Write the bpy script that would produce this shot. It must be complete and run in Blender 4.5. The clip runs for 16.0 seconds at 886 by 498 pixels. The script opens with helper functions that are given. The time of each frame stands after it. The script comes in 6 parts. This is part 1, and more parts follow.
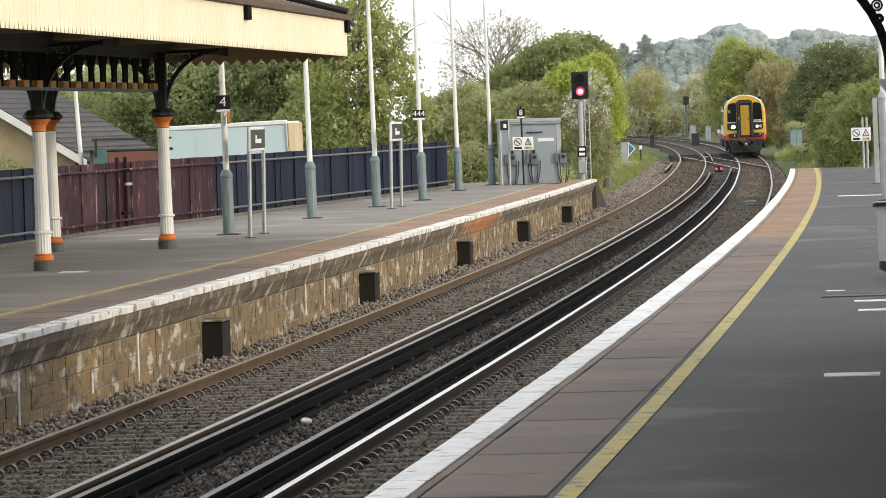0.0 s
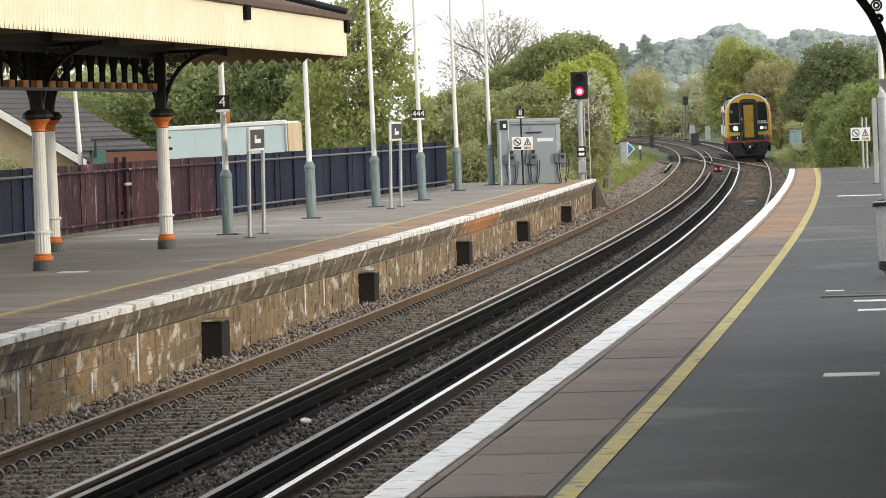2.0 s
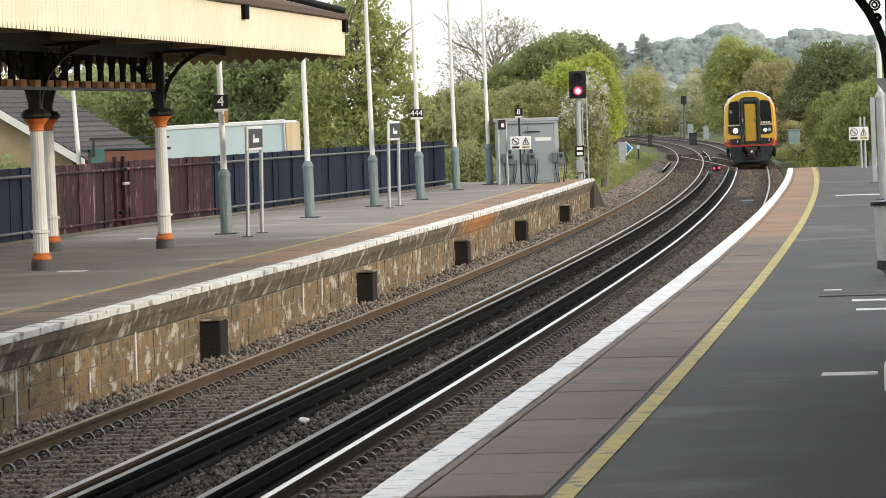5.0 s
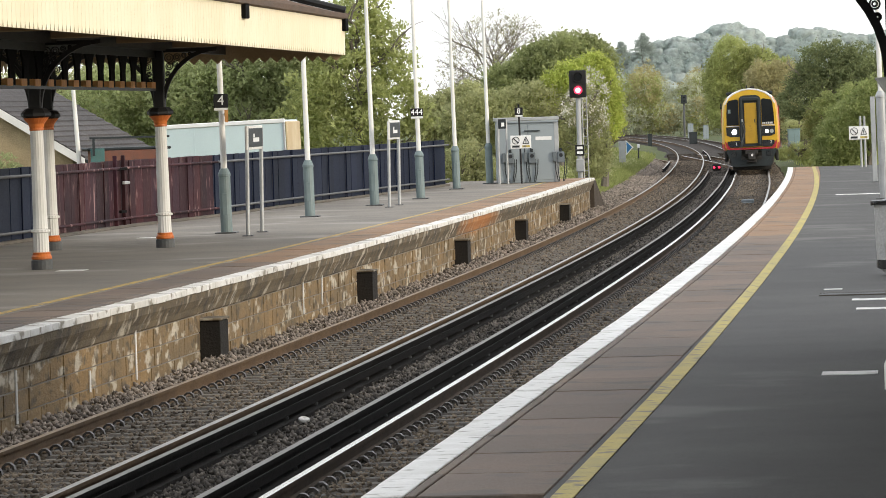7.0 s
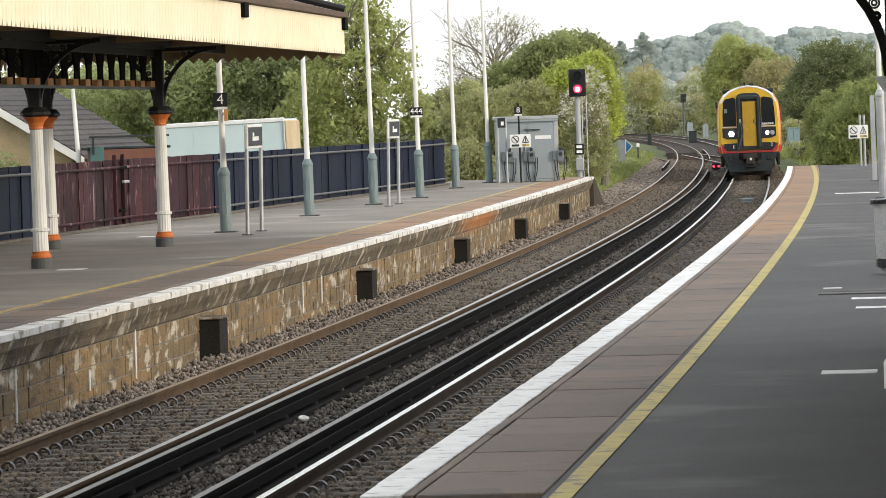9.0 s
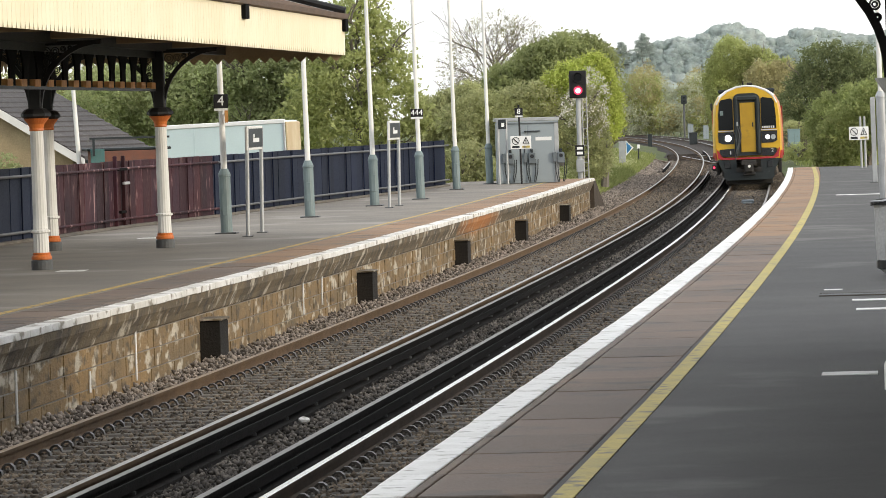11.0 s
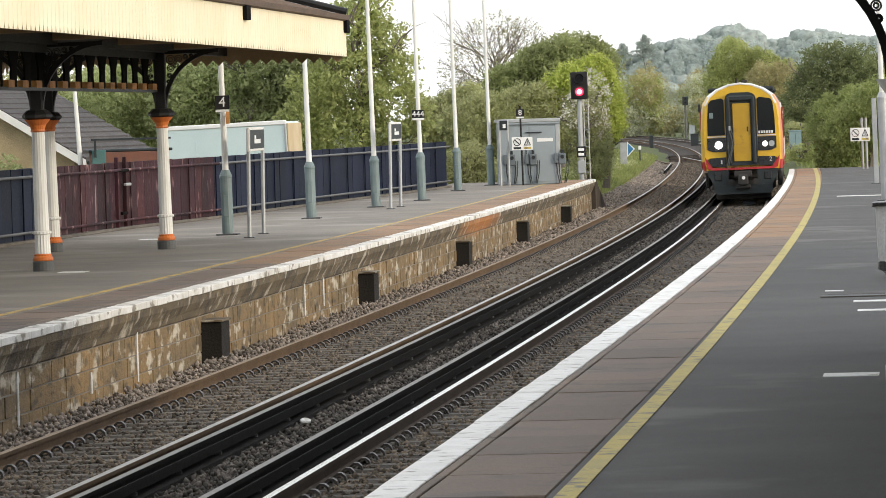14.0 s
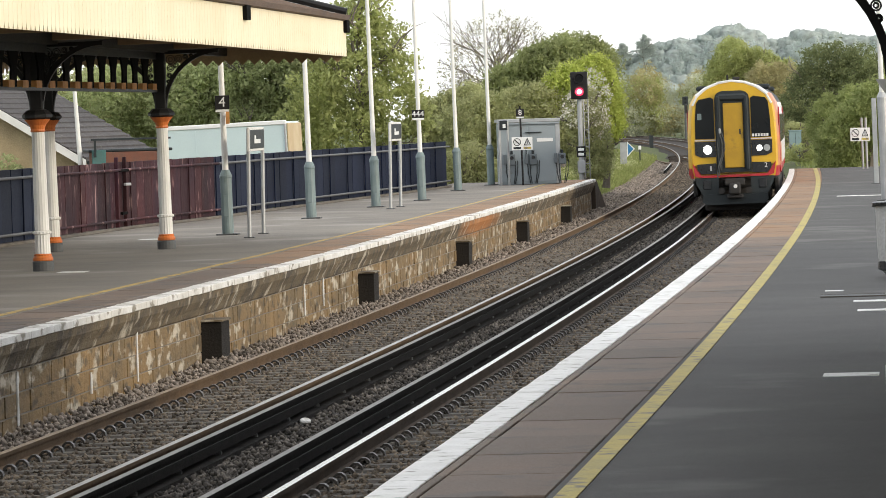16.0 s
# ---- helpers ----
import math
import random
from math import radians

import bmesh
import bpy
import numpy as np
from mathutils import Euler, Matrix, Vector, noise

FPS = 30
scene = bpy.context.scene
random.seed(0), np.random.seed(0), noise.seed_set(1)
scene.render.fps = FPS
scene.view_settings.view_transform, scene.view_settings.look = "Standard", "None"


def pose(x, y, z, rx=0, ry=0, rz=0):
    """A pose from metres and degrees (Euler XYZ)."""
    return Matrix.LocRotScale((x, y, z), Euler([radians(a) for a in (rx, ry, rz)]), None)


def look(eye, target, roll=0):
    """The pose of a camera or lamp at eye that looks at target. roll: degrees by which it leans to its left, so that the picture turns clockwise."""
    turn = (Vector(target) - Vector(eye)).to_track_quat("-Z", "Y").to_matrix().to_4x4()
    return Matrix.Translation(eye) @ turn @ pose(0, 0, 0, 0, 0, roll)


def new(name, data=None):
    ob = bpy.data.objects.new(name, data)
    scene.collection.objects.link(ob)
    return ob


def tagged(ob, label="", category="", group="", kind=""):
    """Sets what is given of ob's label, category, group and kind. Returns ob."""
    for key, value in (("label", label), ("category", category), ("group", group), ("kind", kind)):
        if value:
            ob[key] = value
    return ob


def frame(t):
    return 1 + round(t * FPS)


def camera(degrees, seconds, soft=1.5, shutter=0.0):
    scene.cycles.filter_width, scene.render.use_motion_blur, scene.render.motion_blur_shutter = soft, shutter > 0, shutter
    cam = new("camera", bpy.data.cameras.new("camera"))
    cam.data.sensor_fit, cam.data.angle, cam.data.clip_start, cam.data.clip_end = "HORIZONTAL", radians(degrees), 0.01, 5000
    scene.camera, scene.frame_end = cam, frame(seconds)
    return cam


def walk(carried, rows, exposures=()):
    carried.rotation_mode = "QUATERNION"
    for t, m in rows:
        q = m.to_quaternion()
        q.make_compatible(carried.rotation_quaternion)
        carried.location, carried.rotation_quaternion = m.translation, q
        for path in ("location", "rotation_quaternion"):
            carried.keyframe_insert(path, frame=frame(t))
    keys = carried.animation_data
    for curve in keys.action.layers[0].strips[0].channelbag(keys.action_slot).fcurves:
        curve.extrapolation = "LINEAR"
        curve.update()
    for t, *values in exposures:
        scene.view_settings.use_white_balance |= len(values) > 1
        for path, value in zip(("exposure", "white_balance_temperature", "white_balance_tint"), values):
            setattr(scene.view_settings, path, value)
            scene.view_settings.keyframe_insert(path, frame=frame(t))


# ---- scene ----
# ---------------- the line of the track ----------------
KNOT_S = (0.0, 93.36, 168.05, 224.07, 280.08, 336.10, 410.79, 522.82)
KNOT_K = (0.0001527, 0.0002101, 0.0001987, 0.0000956, 0.000175, 0.0001883, 0.0002366, 0.0002879)
EYE_Z = 3.071
LEFT_TOP, RIGHT_TOP = 0.884, 0.845          # platform heights over the rails
DS = 0.5
LINE_S = np.arange(0, 660, DS)
_k = np.interp(LINE_S, KNOT_S, KNOT_K)
LINE_H = -0.09914 + np.concatenate([[0], np.cumsum((_k[1:] + _k[:-1]) / 2 * DS)])
_m = (LINE_H[1:] + LINE_H[:-1]) / 2
LINE_X = -1.89031 + np.concatenate([[0], np.cumsum(-np.sin(_m) * DS)])
LINE_Y = 29.8755 + np.concatenate([[0], np.cumsum(np.cos(_m) * DS)])


def heading(s):
    return float(np.interp(s, LINE_S, LINE_H))


def at(s, off=0.0, z=0.0):
    """A point s metres along the near track, off metres to its right."""
    h = heading(s)
    back = min(s, 0.0)
    x = np.interp(s, LINE_S, LINE_X) - math.sin(h) * back
    y = np.interp(s, LINE_S, LINE_Y) + math.cos(h) * back
    return Vector((x + off * math.cos(h), y + off * math.sin(h), z))


def far_line(s):
    """Offset of the second track's centre."""
    q = (s / 3.734 - 40) / 40
    return -(3.256 + 0.023 * q + 0.185 * q * q)


def near_line(s):
    """The near track's centre, slightly off the line before the crossover."""
    return float(np.interp(s, (90, 150, 195, 240), (0, -0.10, -0.10, 0)))


# ---------------- camera ----------------
cam = camera(9.957, 16.0, soft=0.85)
F = 9000.0
SHAKE = ((0, 0, 0), (1.5, 0, 0), (2, -1, 0), (2.5, -1.5, 0), (3, -1.5, 0), (3.5, -1.7, -1.3), (4, -2.8, -0.4), (6.5, -4.4, -2.6), (7, -3.8, -2.6),
         (7.5, -5.8, -3.0), (8, -5.8, -4.5), (8.5, -4.4, -3.2), (9, -4.6, -4.5), (11.5, -3, -1.5), (12, -0.4, -1.4), (12.5, 0, 0), (13, 1.5, 3),
         (13.2, 4.5, -4.3), (13.4, 5.6, -4), (13.5, 4.7, -4.8), (13.6, 0.5, -4.9), (13.7, -3.0, -3.6), (13.8, -1.9, -3.2), (13.9, -2.3, -1.5), (14, -1.4, 0.3), (14.5, -1.5, 0), (15, -1.5, 0), (15.5, -1.5, 0.6), (16, -1.5, 0.2))


def eye_pose(dx, dy):
    yaw, pitch = -dx / F, 0.02604 - dy / F
    return look((0, 0, EYE_Z), (50 * math.sin(yaw), 50 * math.cos(yaw), EYE_Z - 50 * math.tan(pitch)), -1.638)


walk(cam, [(t, eye_pose(dx, dy)) for t, dx, dy in SHAKE])

# ---------------- light ----------------
world = bpy.data.worlds.new("sky")
scene.world = world
world.use_nodes = True
wn = world.node_tree
sky = wn.nodes.new("ShaderNodeTexSky")
sky.sky_type = "NISHITA"
sky.sun_disc = False
SUN_EL, SUN_AZ = 17.0, 122.0               # degrees; azimuth clockwise from straight ahead
sky.sun_elevation, sky.sun_rotation = radians(SUN_EL), radians(SUN_AZ)
sky.dust_density, sky.air_density, sky.ozone_density = 1.0, 1.0, 1.0
cloud = wn.nodes.new("ShaderNodeMix")       # thin bright cloud over the whole sky
cloud.data_type = "RGBA"
cloud.inputs[0].default_value = 0.8
cloud.inputs[7].default_value = (7.2, 7.3, 7.5, 1)
wn.links.new(sky.outputs[0], cloud.inputs[6])
wn.links.new(cloud.outputs[2], wn.nodes["Background"].inputs[0])
wn.nodes["Background"].inputs[1].default_value = 0.15
sun = new("sun", bpy.data.lights.new("sun", "SUN"))
sun.data.energy, sun.data.angle, sun.data.color = 1.5, radians(8), (1.0, 0.89, 0.72)
_e, _a = radians(SUN_EL), radians(SUN_AZ)
sun.matrix_world = look((0, 0, 60), (-math.sin(_a) * math.cos(_e), -math.cos(_a) * math.cos(_e), 60 - math.sin(_e)))
scene.view_settings.exposure = 0.5


# ---------------- materials ----------------
def mat(name, a, b=None, rough=0.8, scale=4.0, fine=60.0, bump=0.15, metal=0.0, spots=None, spot_scale=1.5, spot_at=0.6, stretch=(1, 1, 1),
        glow=None, power=0.0, each=0.0, spec=0.5, grain=0.6, fixed=False, island=False,
        grime=None, stain=None, tones=(0.6, 1.45)):
    m = bpy.data.materials.new(name)
    m.use_nodes = True
    nt = m.node_tree
    n, l = nt.nodes, nt.links
    p = n["Principled BSDF"]
    b = b or tuple(c * 0.7 for c in a)
    tc, mp = n.new("ShaderNodeTexCoord"), n.new("ShaderNodeMapping")
    mp.inputs["Scale"].default_value = stretch
    if fixed:                               # stains run on from piece to piece
        geo = n.new("ShaderNodeNewGeometry")
        l.new(geo.outputs["Position"], mp.inputs[0])
    else:
        l.new(tc.outputs["Object"], mp.inputs[0])

    def noise_at(sc, detail=5.0):
        t = n.new("ShaderNodeTexNoise")
        t.inputs["Scale"].default_value, t.inputs["Detail"].default_value = sc, detail
        l.new(mp.outputs[0], t.inputs["Vector"])
        return t

    def mixed(fac, c1, c2):
        x = n.new("ShaderNodeMix")
        x.data_type = "RGBA"
        for sock, c in ((x.inputs[6], c1), (x.inputs[7], c2)):
            if isinstance(c, tuple):
                sock.default_value = (*c[:3], 1)
            else:
                l.new(c, sock)
        l.new(fac, x.inputs[0])
        return x.outputs[2]

    def ramp(src, lo, hi, top=1.0):
        r = n.new("ShaderNodeMapRange")
        r.inputs[4].default_value = top
        r.inputs[1].default_value, r.inputs[2].default_value = lo, hi
        l.new(src, r.inputs[0])
        return r.outputs[0]

    big, small = noise_at(scale), noise_at(fine, 3.0)
    col = mixed(ramp(big.outputs[0], 0.35, 0.65), a, b)
    col = mixed(ramp(small.outputs[0], 0.3, 0.8, grain), col, tuple(min(1, c * 0.55) for c in a))
    if spots:
        sp = noise_at(spot_scale, 8.0)
        col = mixed(ramp(sp.outputs[0], spot_at, spot_at + 0.09), col, spots)
    if grime:                               # dark weathering over the pale patches
        gr = noise_at(spot_scale * 1.7, 6.0)
        col = mixed(ramp(gr.outputs[0], 0.53, 0.66, 0.75), col, grime)
    if stain:                               # one bleeding stain: its middle, half lengths and colour
        mid, half, tint = stain
        pos, away, size = n.new("ShaderNodeNewGeometry"), n.new("ShaderNodeVectorMath"), n.new("ShaderNodeVectorMath")
        away.operation, size.operation = "SUBTRACT", "DIVIDE"
        away.inputs[1].default_value, size.inputs[1].default_value = mid, half
        l.new(pos.outputs["Position"], away.inputs[0])
        l.new(away.outputs[0], size.inputs[0])
        far, edge = n.new("ShaderNodeVectorMath"), n.new("ShaderNodeMath")
        far.operation, edge.operation = "LENGTH", "ADD"
        l.new(size.outputs[0], far.inputs[0])
        l.new(far.outputs["Value"], edge.inputs[0])
        l.new(noise_at(3.0, 6.0).outputs[0], edge.inputs[1])
        wet = n.new("ShaderNodeMapRange")
        wet.inputs[1].default_value, wet.inputs[2].default_value, wet.inputs[3].default_value, wet.inputs[4].default_value = 0.75, 1.35, 0.85, 0.0
        l.new(edge.outputs[0], wet.inputs[0])
        col = mixed(wet.outputs[0], col, tint)
    if each:
        oi, hs = n.new("ShaderNodeObjectInfo"), n.new("ShaderNodeHueSaturation")
        r = n.new("ShaderNodeMapRange")
        r.inputs[3].default_value, r.inputs[4].default_value = 1 - each, 1 + each
        l.new(oi.outputs["Random"], r.inputs[0])
        l.new(r.outputs[0], hs.inputs["Value"])
        l.new(col, hs.inputs["Color"])
        col = hs.outputs[0]
    if island:                              # each loose stone its own shade
        gi, hi, ri = n.new("ShaderNodeNewGeometry"), n.new("ShaderNodeHueSaturation"), n.new("ShaderNodeMapRange")
        ri.inputs[3].default_value, ri.inputs[4].default_value = tones
        l.new(gi.outputs["Random Per Island"], ri.inputs[0])
        l.new(ri.outputs[0], hi.inputs["Value"])
        l.new(col, hi.inputs["Color"])
        col = hi.outputs[0]
    l.new(col, p.inputs["Base Color"])
    p.inputs["Metallic"].default_value = metal
    p.inputs["Specular IOR Level"].default_value = spec
    l.new(ramp(big.outputs[0], 0, 1), p.inputs["Roughness"])
    rr = n.new("ShaderNodeMapRange")
    rr.inputs[3].default_value, rr.inputs[4].default_value = max(0.03, rough - 0.12), min(1, rough + 0.12)
    l.new(small.outputs[0], rr.inputs[0])
    l.new(rr.outputs[0], p.inputs["Roughness"])
    if bump:
        bp = n.new("ShaderNodeBump")
        bp.inputs["Strength"].default_value, bp.inputs["Distance"].default_value = min(1, bump * 3), 0.02
        l.new(small.outputs[0], bp.inputs["Height"])
        l.new(bp.outputs[0], p.inputs["Normal"])
    if glow:
        p.inputs["Emission Color"].default_value, p.inputs["Emission Strength"].default_value = (*glow, 1), power
    return m


def leafy(name, a, b, thin=0.35):
    """Leaves: each one its own shade, letting some light through."""
    m = bpy.data.materials.new(name)
    m.use_nodes = True
    nt = m.node_tree
    n, l = nt.nodes, nt.links
    p = n["Principled BSDF"]
    g, x = n.new("ShaderNodeNewGeometry"), n.new("ShaderNodeMix")
    x.data_type = "RGBA"
    x.inputs[6].default_value, x.inputs[7].default_value = (*a, 1), (*b, 1)
    l.new(g.outputs["Random Per Island"], x.inputs[0])
    tc, tn, y = n.new("ShaderNodeTexCoord"), n.new("ShaderNodeTexNoise"), n.new("ShaderNodeMix")
    tn.inputs["Scale"].default_value = 0.5
    l.new(tc.outputs["Object"], tn.inputs["Vector"])
    y.data_type, y.blend_type = "RGBA", "MULTIPLY"
    y.inputs[0].default_value = 0.7
    r = n.new("ShaderNodeMapRange")
    r.inputs[1].default_value, r.inputs[2].default_value, r.inputs[3].default_value, r.inputs[4].default_value = 0.35, 0.65, 0.7, 1.3
    tn.inputs["Detail"].default_value, tn.inputs["Roughness"].default_value = 4.0, 0.6
    l.new(tn.outputs[0], r.inputs[0])
    l.new(x.outputs[2], y.inputs[6])
    l.new(r.outputs[0], y.inputs[7])
    p.inputs["Roughness"].default_value = 0.75
    p.inputs["Specular IOR Level"].default_value = 0.15
    l.new(y.outputs[2], p.inputs["Base Color"])
    t, s = n.new("ShaderNodeBsdfTranslucent"), n.new("ShaderNodeMixShader")
    s.inputs[0].default_value = thin
    l.new(y.outputs[2], t.inputs[0])
    l.new(p.outputs[0], s.inputs[1])
    l.new(t.outputs[0], s.inputs[2])
    l.new(s.outputs[0], n["Material Output"].inputs[0])
    return m


ASPHALT = mat("asphalt", (0.086, 0.083, 0.077), (0.060, 0.058, 0.054), 0.78, 0.6, 60, 0.12, spots=(0.115, 0.11, 0.103), spot_scale=0.45, spot_at=0.58, spec=0.4, fixed=True)
ASPHALT_WARM = mat("brown_grey_asphalt", (0.275, 0.247, 0.207), (0.20, 0.182, 0.16), 0.85, 0.5, 60, 0.12, spots=(0.30, 0.278, 0.245), spot_scale=0.4, spot_at=0.57, spec=0.3, fixed=True)
OILY = mat("oily_ballast", (0.020, 0.017, 0.015), (0.010, 0.009, 0.008), 0.9, 3, 18, 0.3, spec=0.08, fixed=True)
WHITE_LINE = mat("white_line_paint", (0.86, 0.85, 0.82), (0.72, 0.71, 0.67), 0.6, 3, 40, 0.08, spots=(0.34, 0.32, 0.28), spot_scale=6, spot_at=0.585, grain=0.35, fixed=True)
YELLOW_FADED = mat("faded_yellow_line", (0.56, 0.38, 0.09), (0.40, 0.28, 0.10), 0.7, 2, 40, 0.08, spots=(0.19, 0.155, 0.11), spot_scale=5, spot_at=0.54, fixed=True)
WHITE_WORN = mat("flaking_white_edge", (0.84, 0.82, 0.78), (0.62, 0.59, 0.53), 0.65, 3, 40, 0.1, spots=(0.24, 0.21, 0.16), spot_scale=5, spot_at=0.545, stretch=(0.5, 0.5, 1), grain=0.4, fixed=True)
YELLOW_LINE = mat("yellow_line_paint", (0.54, 0.43, 0.09), (0.40, 0.33, 0.10), 0.65, 2, 40, 0.08, spots=(0.17, 0.15, 0.1), spot_scale=5, spot_at=0.56, fixed=True)
SLAB = mat("platform_slab", (0.205, 0.143, 0.10), (0.142, 0.110, 0.086), 0.75, 0.35, 50, 0.12, spots=(0.11, 0.091, 0.075), spot_scale=1.6, spot_at=0.54, each=0.14, fixed=True)
# the same slab with sunlight put into its colour
SLAB_SUNLIT = mat("sunlit_platform_slab", (0.33, 0.195, 0.105), (0.25, 0.16, 0.095), 0.8, 0.35, 50, 0.12, spots=(0.18, 0.14, 0.10), spot_scale=1.6, spot_at=0.57, each=0.1, fixed=True)
RUST_STAIN = (tuple(at(84.0, -5.0, 0.66)), (2.0, 9.0, 0.34), (0.46, 0.18, 0.045))
STONE = mat("wall_stone", (0.29, 0.185, 0.078), (0.17, 0.122, 0.064), 0.9, 1.0, 22, 0.3, spots=(0.50, 0.44, 0.34), spot_scale=4.2, spot_at=0.54, stretch=(0.4, 0.4, 1.0), each=0.1, grime=(0.07, 0.055, 0.035), stain=RUST_STAIN, fixed=True)
MORTAR = mat("mortar", (0.25, 0.17, 0.085), (0.17, 0.12, 0.065), 0.95, 1.0, 40, 0.2, fixed=True)
MOULD = mat("weathered_cornice", (0.20, 0.15, 0.085), (0.085, 0.07, 0.05), 0.9, 2.2, 30, 0.3, spots=(0.47, 0.42, 0.33), spot_scale=3.6, spot_at=0.56, stretch=(0.55, 0.55, 0.8), grime=(0.055, 0.046, 0.034), stain=RUST_STAIN, fixed=True)
# bed darker than its loose stones, shade of the gaps put into the colour
BALLAST = mat("ballast", (0.06, 0.05, 0.041), (0.034, 0.029, 0.024), 0.95, 1.0, 18, 0.3, spec=0.2, fixed=True)
STONES = mat("ballast_stone", (0.145, 0.115, 0.083), (0.078, 0.062, 0.046), 0.9, 0.6, 25, 0.2, spec=0.3, island=True, tones=(0.3, 2.0))
GRAVEL = mat("bank_gravel", (0.24, 0.205, 0.165), (0.15, 0.13, 0.105), 0.95, 1.2, 9, 0.35, spots=(0.36, 0.32, 0.27), spot_scale=4, spot_at=0.6, spec=0.2, fixed=True)
STONES_OILY = mat("oily_ballast_stone", (0.108, 0.095, 0.081), (0.056, 0.049, 0.042), 0.85, 0.6, 25, 0.2, spec=0.3, island=True, tones=(0.25, 2.2))
STONES_CLEAN = mat("clean_ballast_stone", (0.27, 0.225, 0.185), (0.15, 0.125, 0.10), 0.9, 0.6, 25, 0.2, spec=0.3, island=True, tones=(0.4, 1.7))
# near track: sleepers and rail sides darker than the far track's
SLEEPER_DARK = mat("dark_concrete_sleeper", (0.115, 0.103, 0.087), (0.075, 0.067, 0.056), 0.9, 2, 30, 0.2, each=0.15, fixed=True)
RUST_DARK = mat("dark_rail_side", (0.088, 0.061, 0.041), (0.056, 0.041, 0.029), 0.85, 2, 40, 0.15, spec=0.2)
SLEEPER = mat("concrete_sleeper", (0.15, 0.13, 0.104), (0.10, 0.087, 0.07), 0.9, 2, 30, 0.2, each=0.15, fixed=True)
RUST = mat("rusty_rail_side", (0.145, 0.092, 0.05), (0.10, 0.064, 0.036), 0.85, 2, 40, 0.15, spec=0.2)
RUST_PALE = mat("dusty_rail_top", (0.25, 0.175, 0.10), (0.2, 0.14, 0.085), 0.6, 1.5, 40, 0.1, metal=0.2)
STEEL = mat("polished_rail_top", (0.62, 0.60, 0.57), (0.5, 0.48, 0.45), 0.24, 1, 40, 0.02, metal=0.95)
STEEL_DULL = mat("dull_rail_top", (0.30, 0.275, 0.245), (0.22, 0.20, 0.178), 0.36, 1, 40, 0.03, metal=0.85)
CON_TOP = mat("conductor_top", (0.19, 0.175, 0.158), (0.14, 0.13, 0.116), 0.55, 1, 30, 0.05, metal=0.4)
CON_SIDE = mat("conductor_side", (0.011, 0.0095, 0.0085), (0.006, 0.0055, 0.005), 0.9, 3, 30, 0.1, spec=0.06)
CLIP = mat("worn_rail_clip", (0.055, 0.046, 0.037), (0.03, 0.026, 0.022), 0.5, 3, 30, 0.05, metal=0.2)
TIMBER = mat("dark_sleeper_timber", (0.075, 0.057, 0.042), (0.035, 0.028, 0.022), 0.9, 2, 25, 0.2, each=0.3, spec=0.2)
OCHRE = mat("bare_ochre_timber", (0.60, 0.30, 0.09), (0.45, 0.20, 0.06), 0.7, 4, 30, 0.1, grain=0.2)
DARK_IRON = mat("dark_iron", (0.008, 0.0075, 0.007), (0.005, 0.005, 0.005), 0.9, 3, 30, 0.1, spec=0.06)
BLACK_PAINT = mat("black_paint", (0.014, 0.014, 0.015), (0.022, 0.021, 0.02), 0.5, 3, 30, 0.06, grain=0.12, spec=0.25)
CREAM = mat("cream_boards", (0.89, 0.80, 0.57), (0.85, 0.74, 0.50), 0.6, 0.7, 20, 0.05, spots=(0.70, 0.55, 0.33), spot_scale=1.1, spot_at=0.68, stretch=(1, 1, 0.2), grain=0.12, fixed=True)
WHITE_PAINT = mat("white_paint", (0.76, 0.75, 0.71), (0.66, 0.65, 0.61), 0.5, 2, 30, 0.05, spots=(0.4, 0.37, 0.32), spot_scale=4, spot_at=0.68, grain=0.12)
ORANGE = mat("orange_paint", (0.62, 0.17, 0.03), (0.48, 0.12, 0.025), 0.5, 6, 40, 0.08, grain=0.12)
GREY_PAINT = mat("grey_paint", (0.10, 0.105, 0.105), (0.07, 0.072, 0.072), 0.6, 3, 30, 0.08)
GREEN_GREY = mat("grey_green_paint", (0.175, 0.225, 0.225), (0.14, 0.185, 0.185), 0.5, 3, 40, 0.06, spots=(0.10, 0.10, 0.085), spot_scale=5, spot_at=0.68, grain=0.12)
NAVY = mat("navy_steel", (0.007, 0.011, 0.026), (0.010, 0.014, 0.032), 0.6, 1, 30, 0.04, spots=(0.04, 0.042, 0.055), spot_scale=3, spot_at=0.7, each=0.25, spec=0.07, grain=0.2, fixed=True)
MAROON = mat("peeling_maroon_boards", (0.056, 0.016, 0.018), (0.024, 0.010, 0.017), 0.75, 2, 40, 0.12, spots=(0.24, 0.15, 0.14), spot_scale=7, spot_at=0.60, stretch=(0.6, 0.6, 0.22), each=0.5, spec=0.2, fixed=True)
GALV = mat("galvanised_steel", (0.42, 0.43, 0.43), (0.34, 0.35, 0.35), 0.45, 3, 40, 0.05, metal=0.4, grain=0.12)
CABINET = mat("cabinet_grey", (0.27, 0.31, 0.325), (0.235, 0.27, 0.285), 0.55, 1, 30, 0.04, spots=(0.18, 0.18, 0.165), spot_scale=2, spot_at=0.66, grain=0.12)
CABINET_BLUE = mat("blue_grey_cabinet", (0.20, 0.29, 0.295), (0.16, 0.235, 0.24), 0.6, 1, 30, 0.04, spots=(0.12, 0.15, 0.14), spot_scale=3, spot_at=0.6, grain=0.2)
SWITCH = mat("switchgear_grey", (0.15, 0.175, 0.185), (0.11, 0.13, 0.14), 0.6, 2, 30, 0.05, grain=0.2)
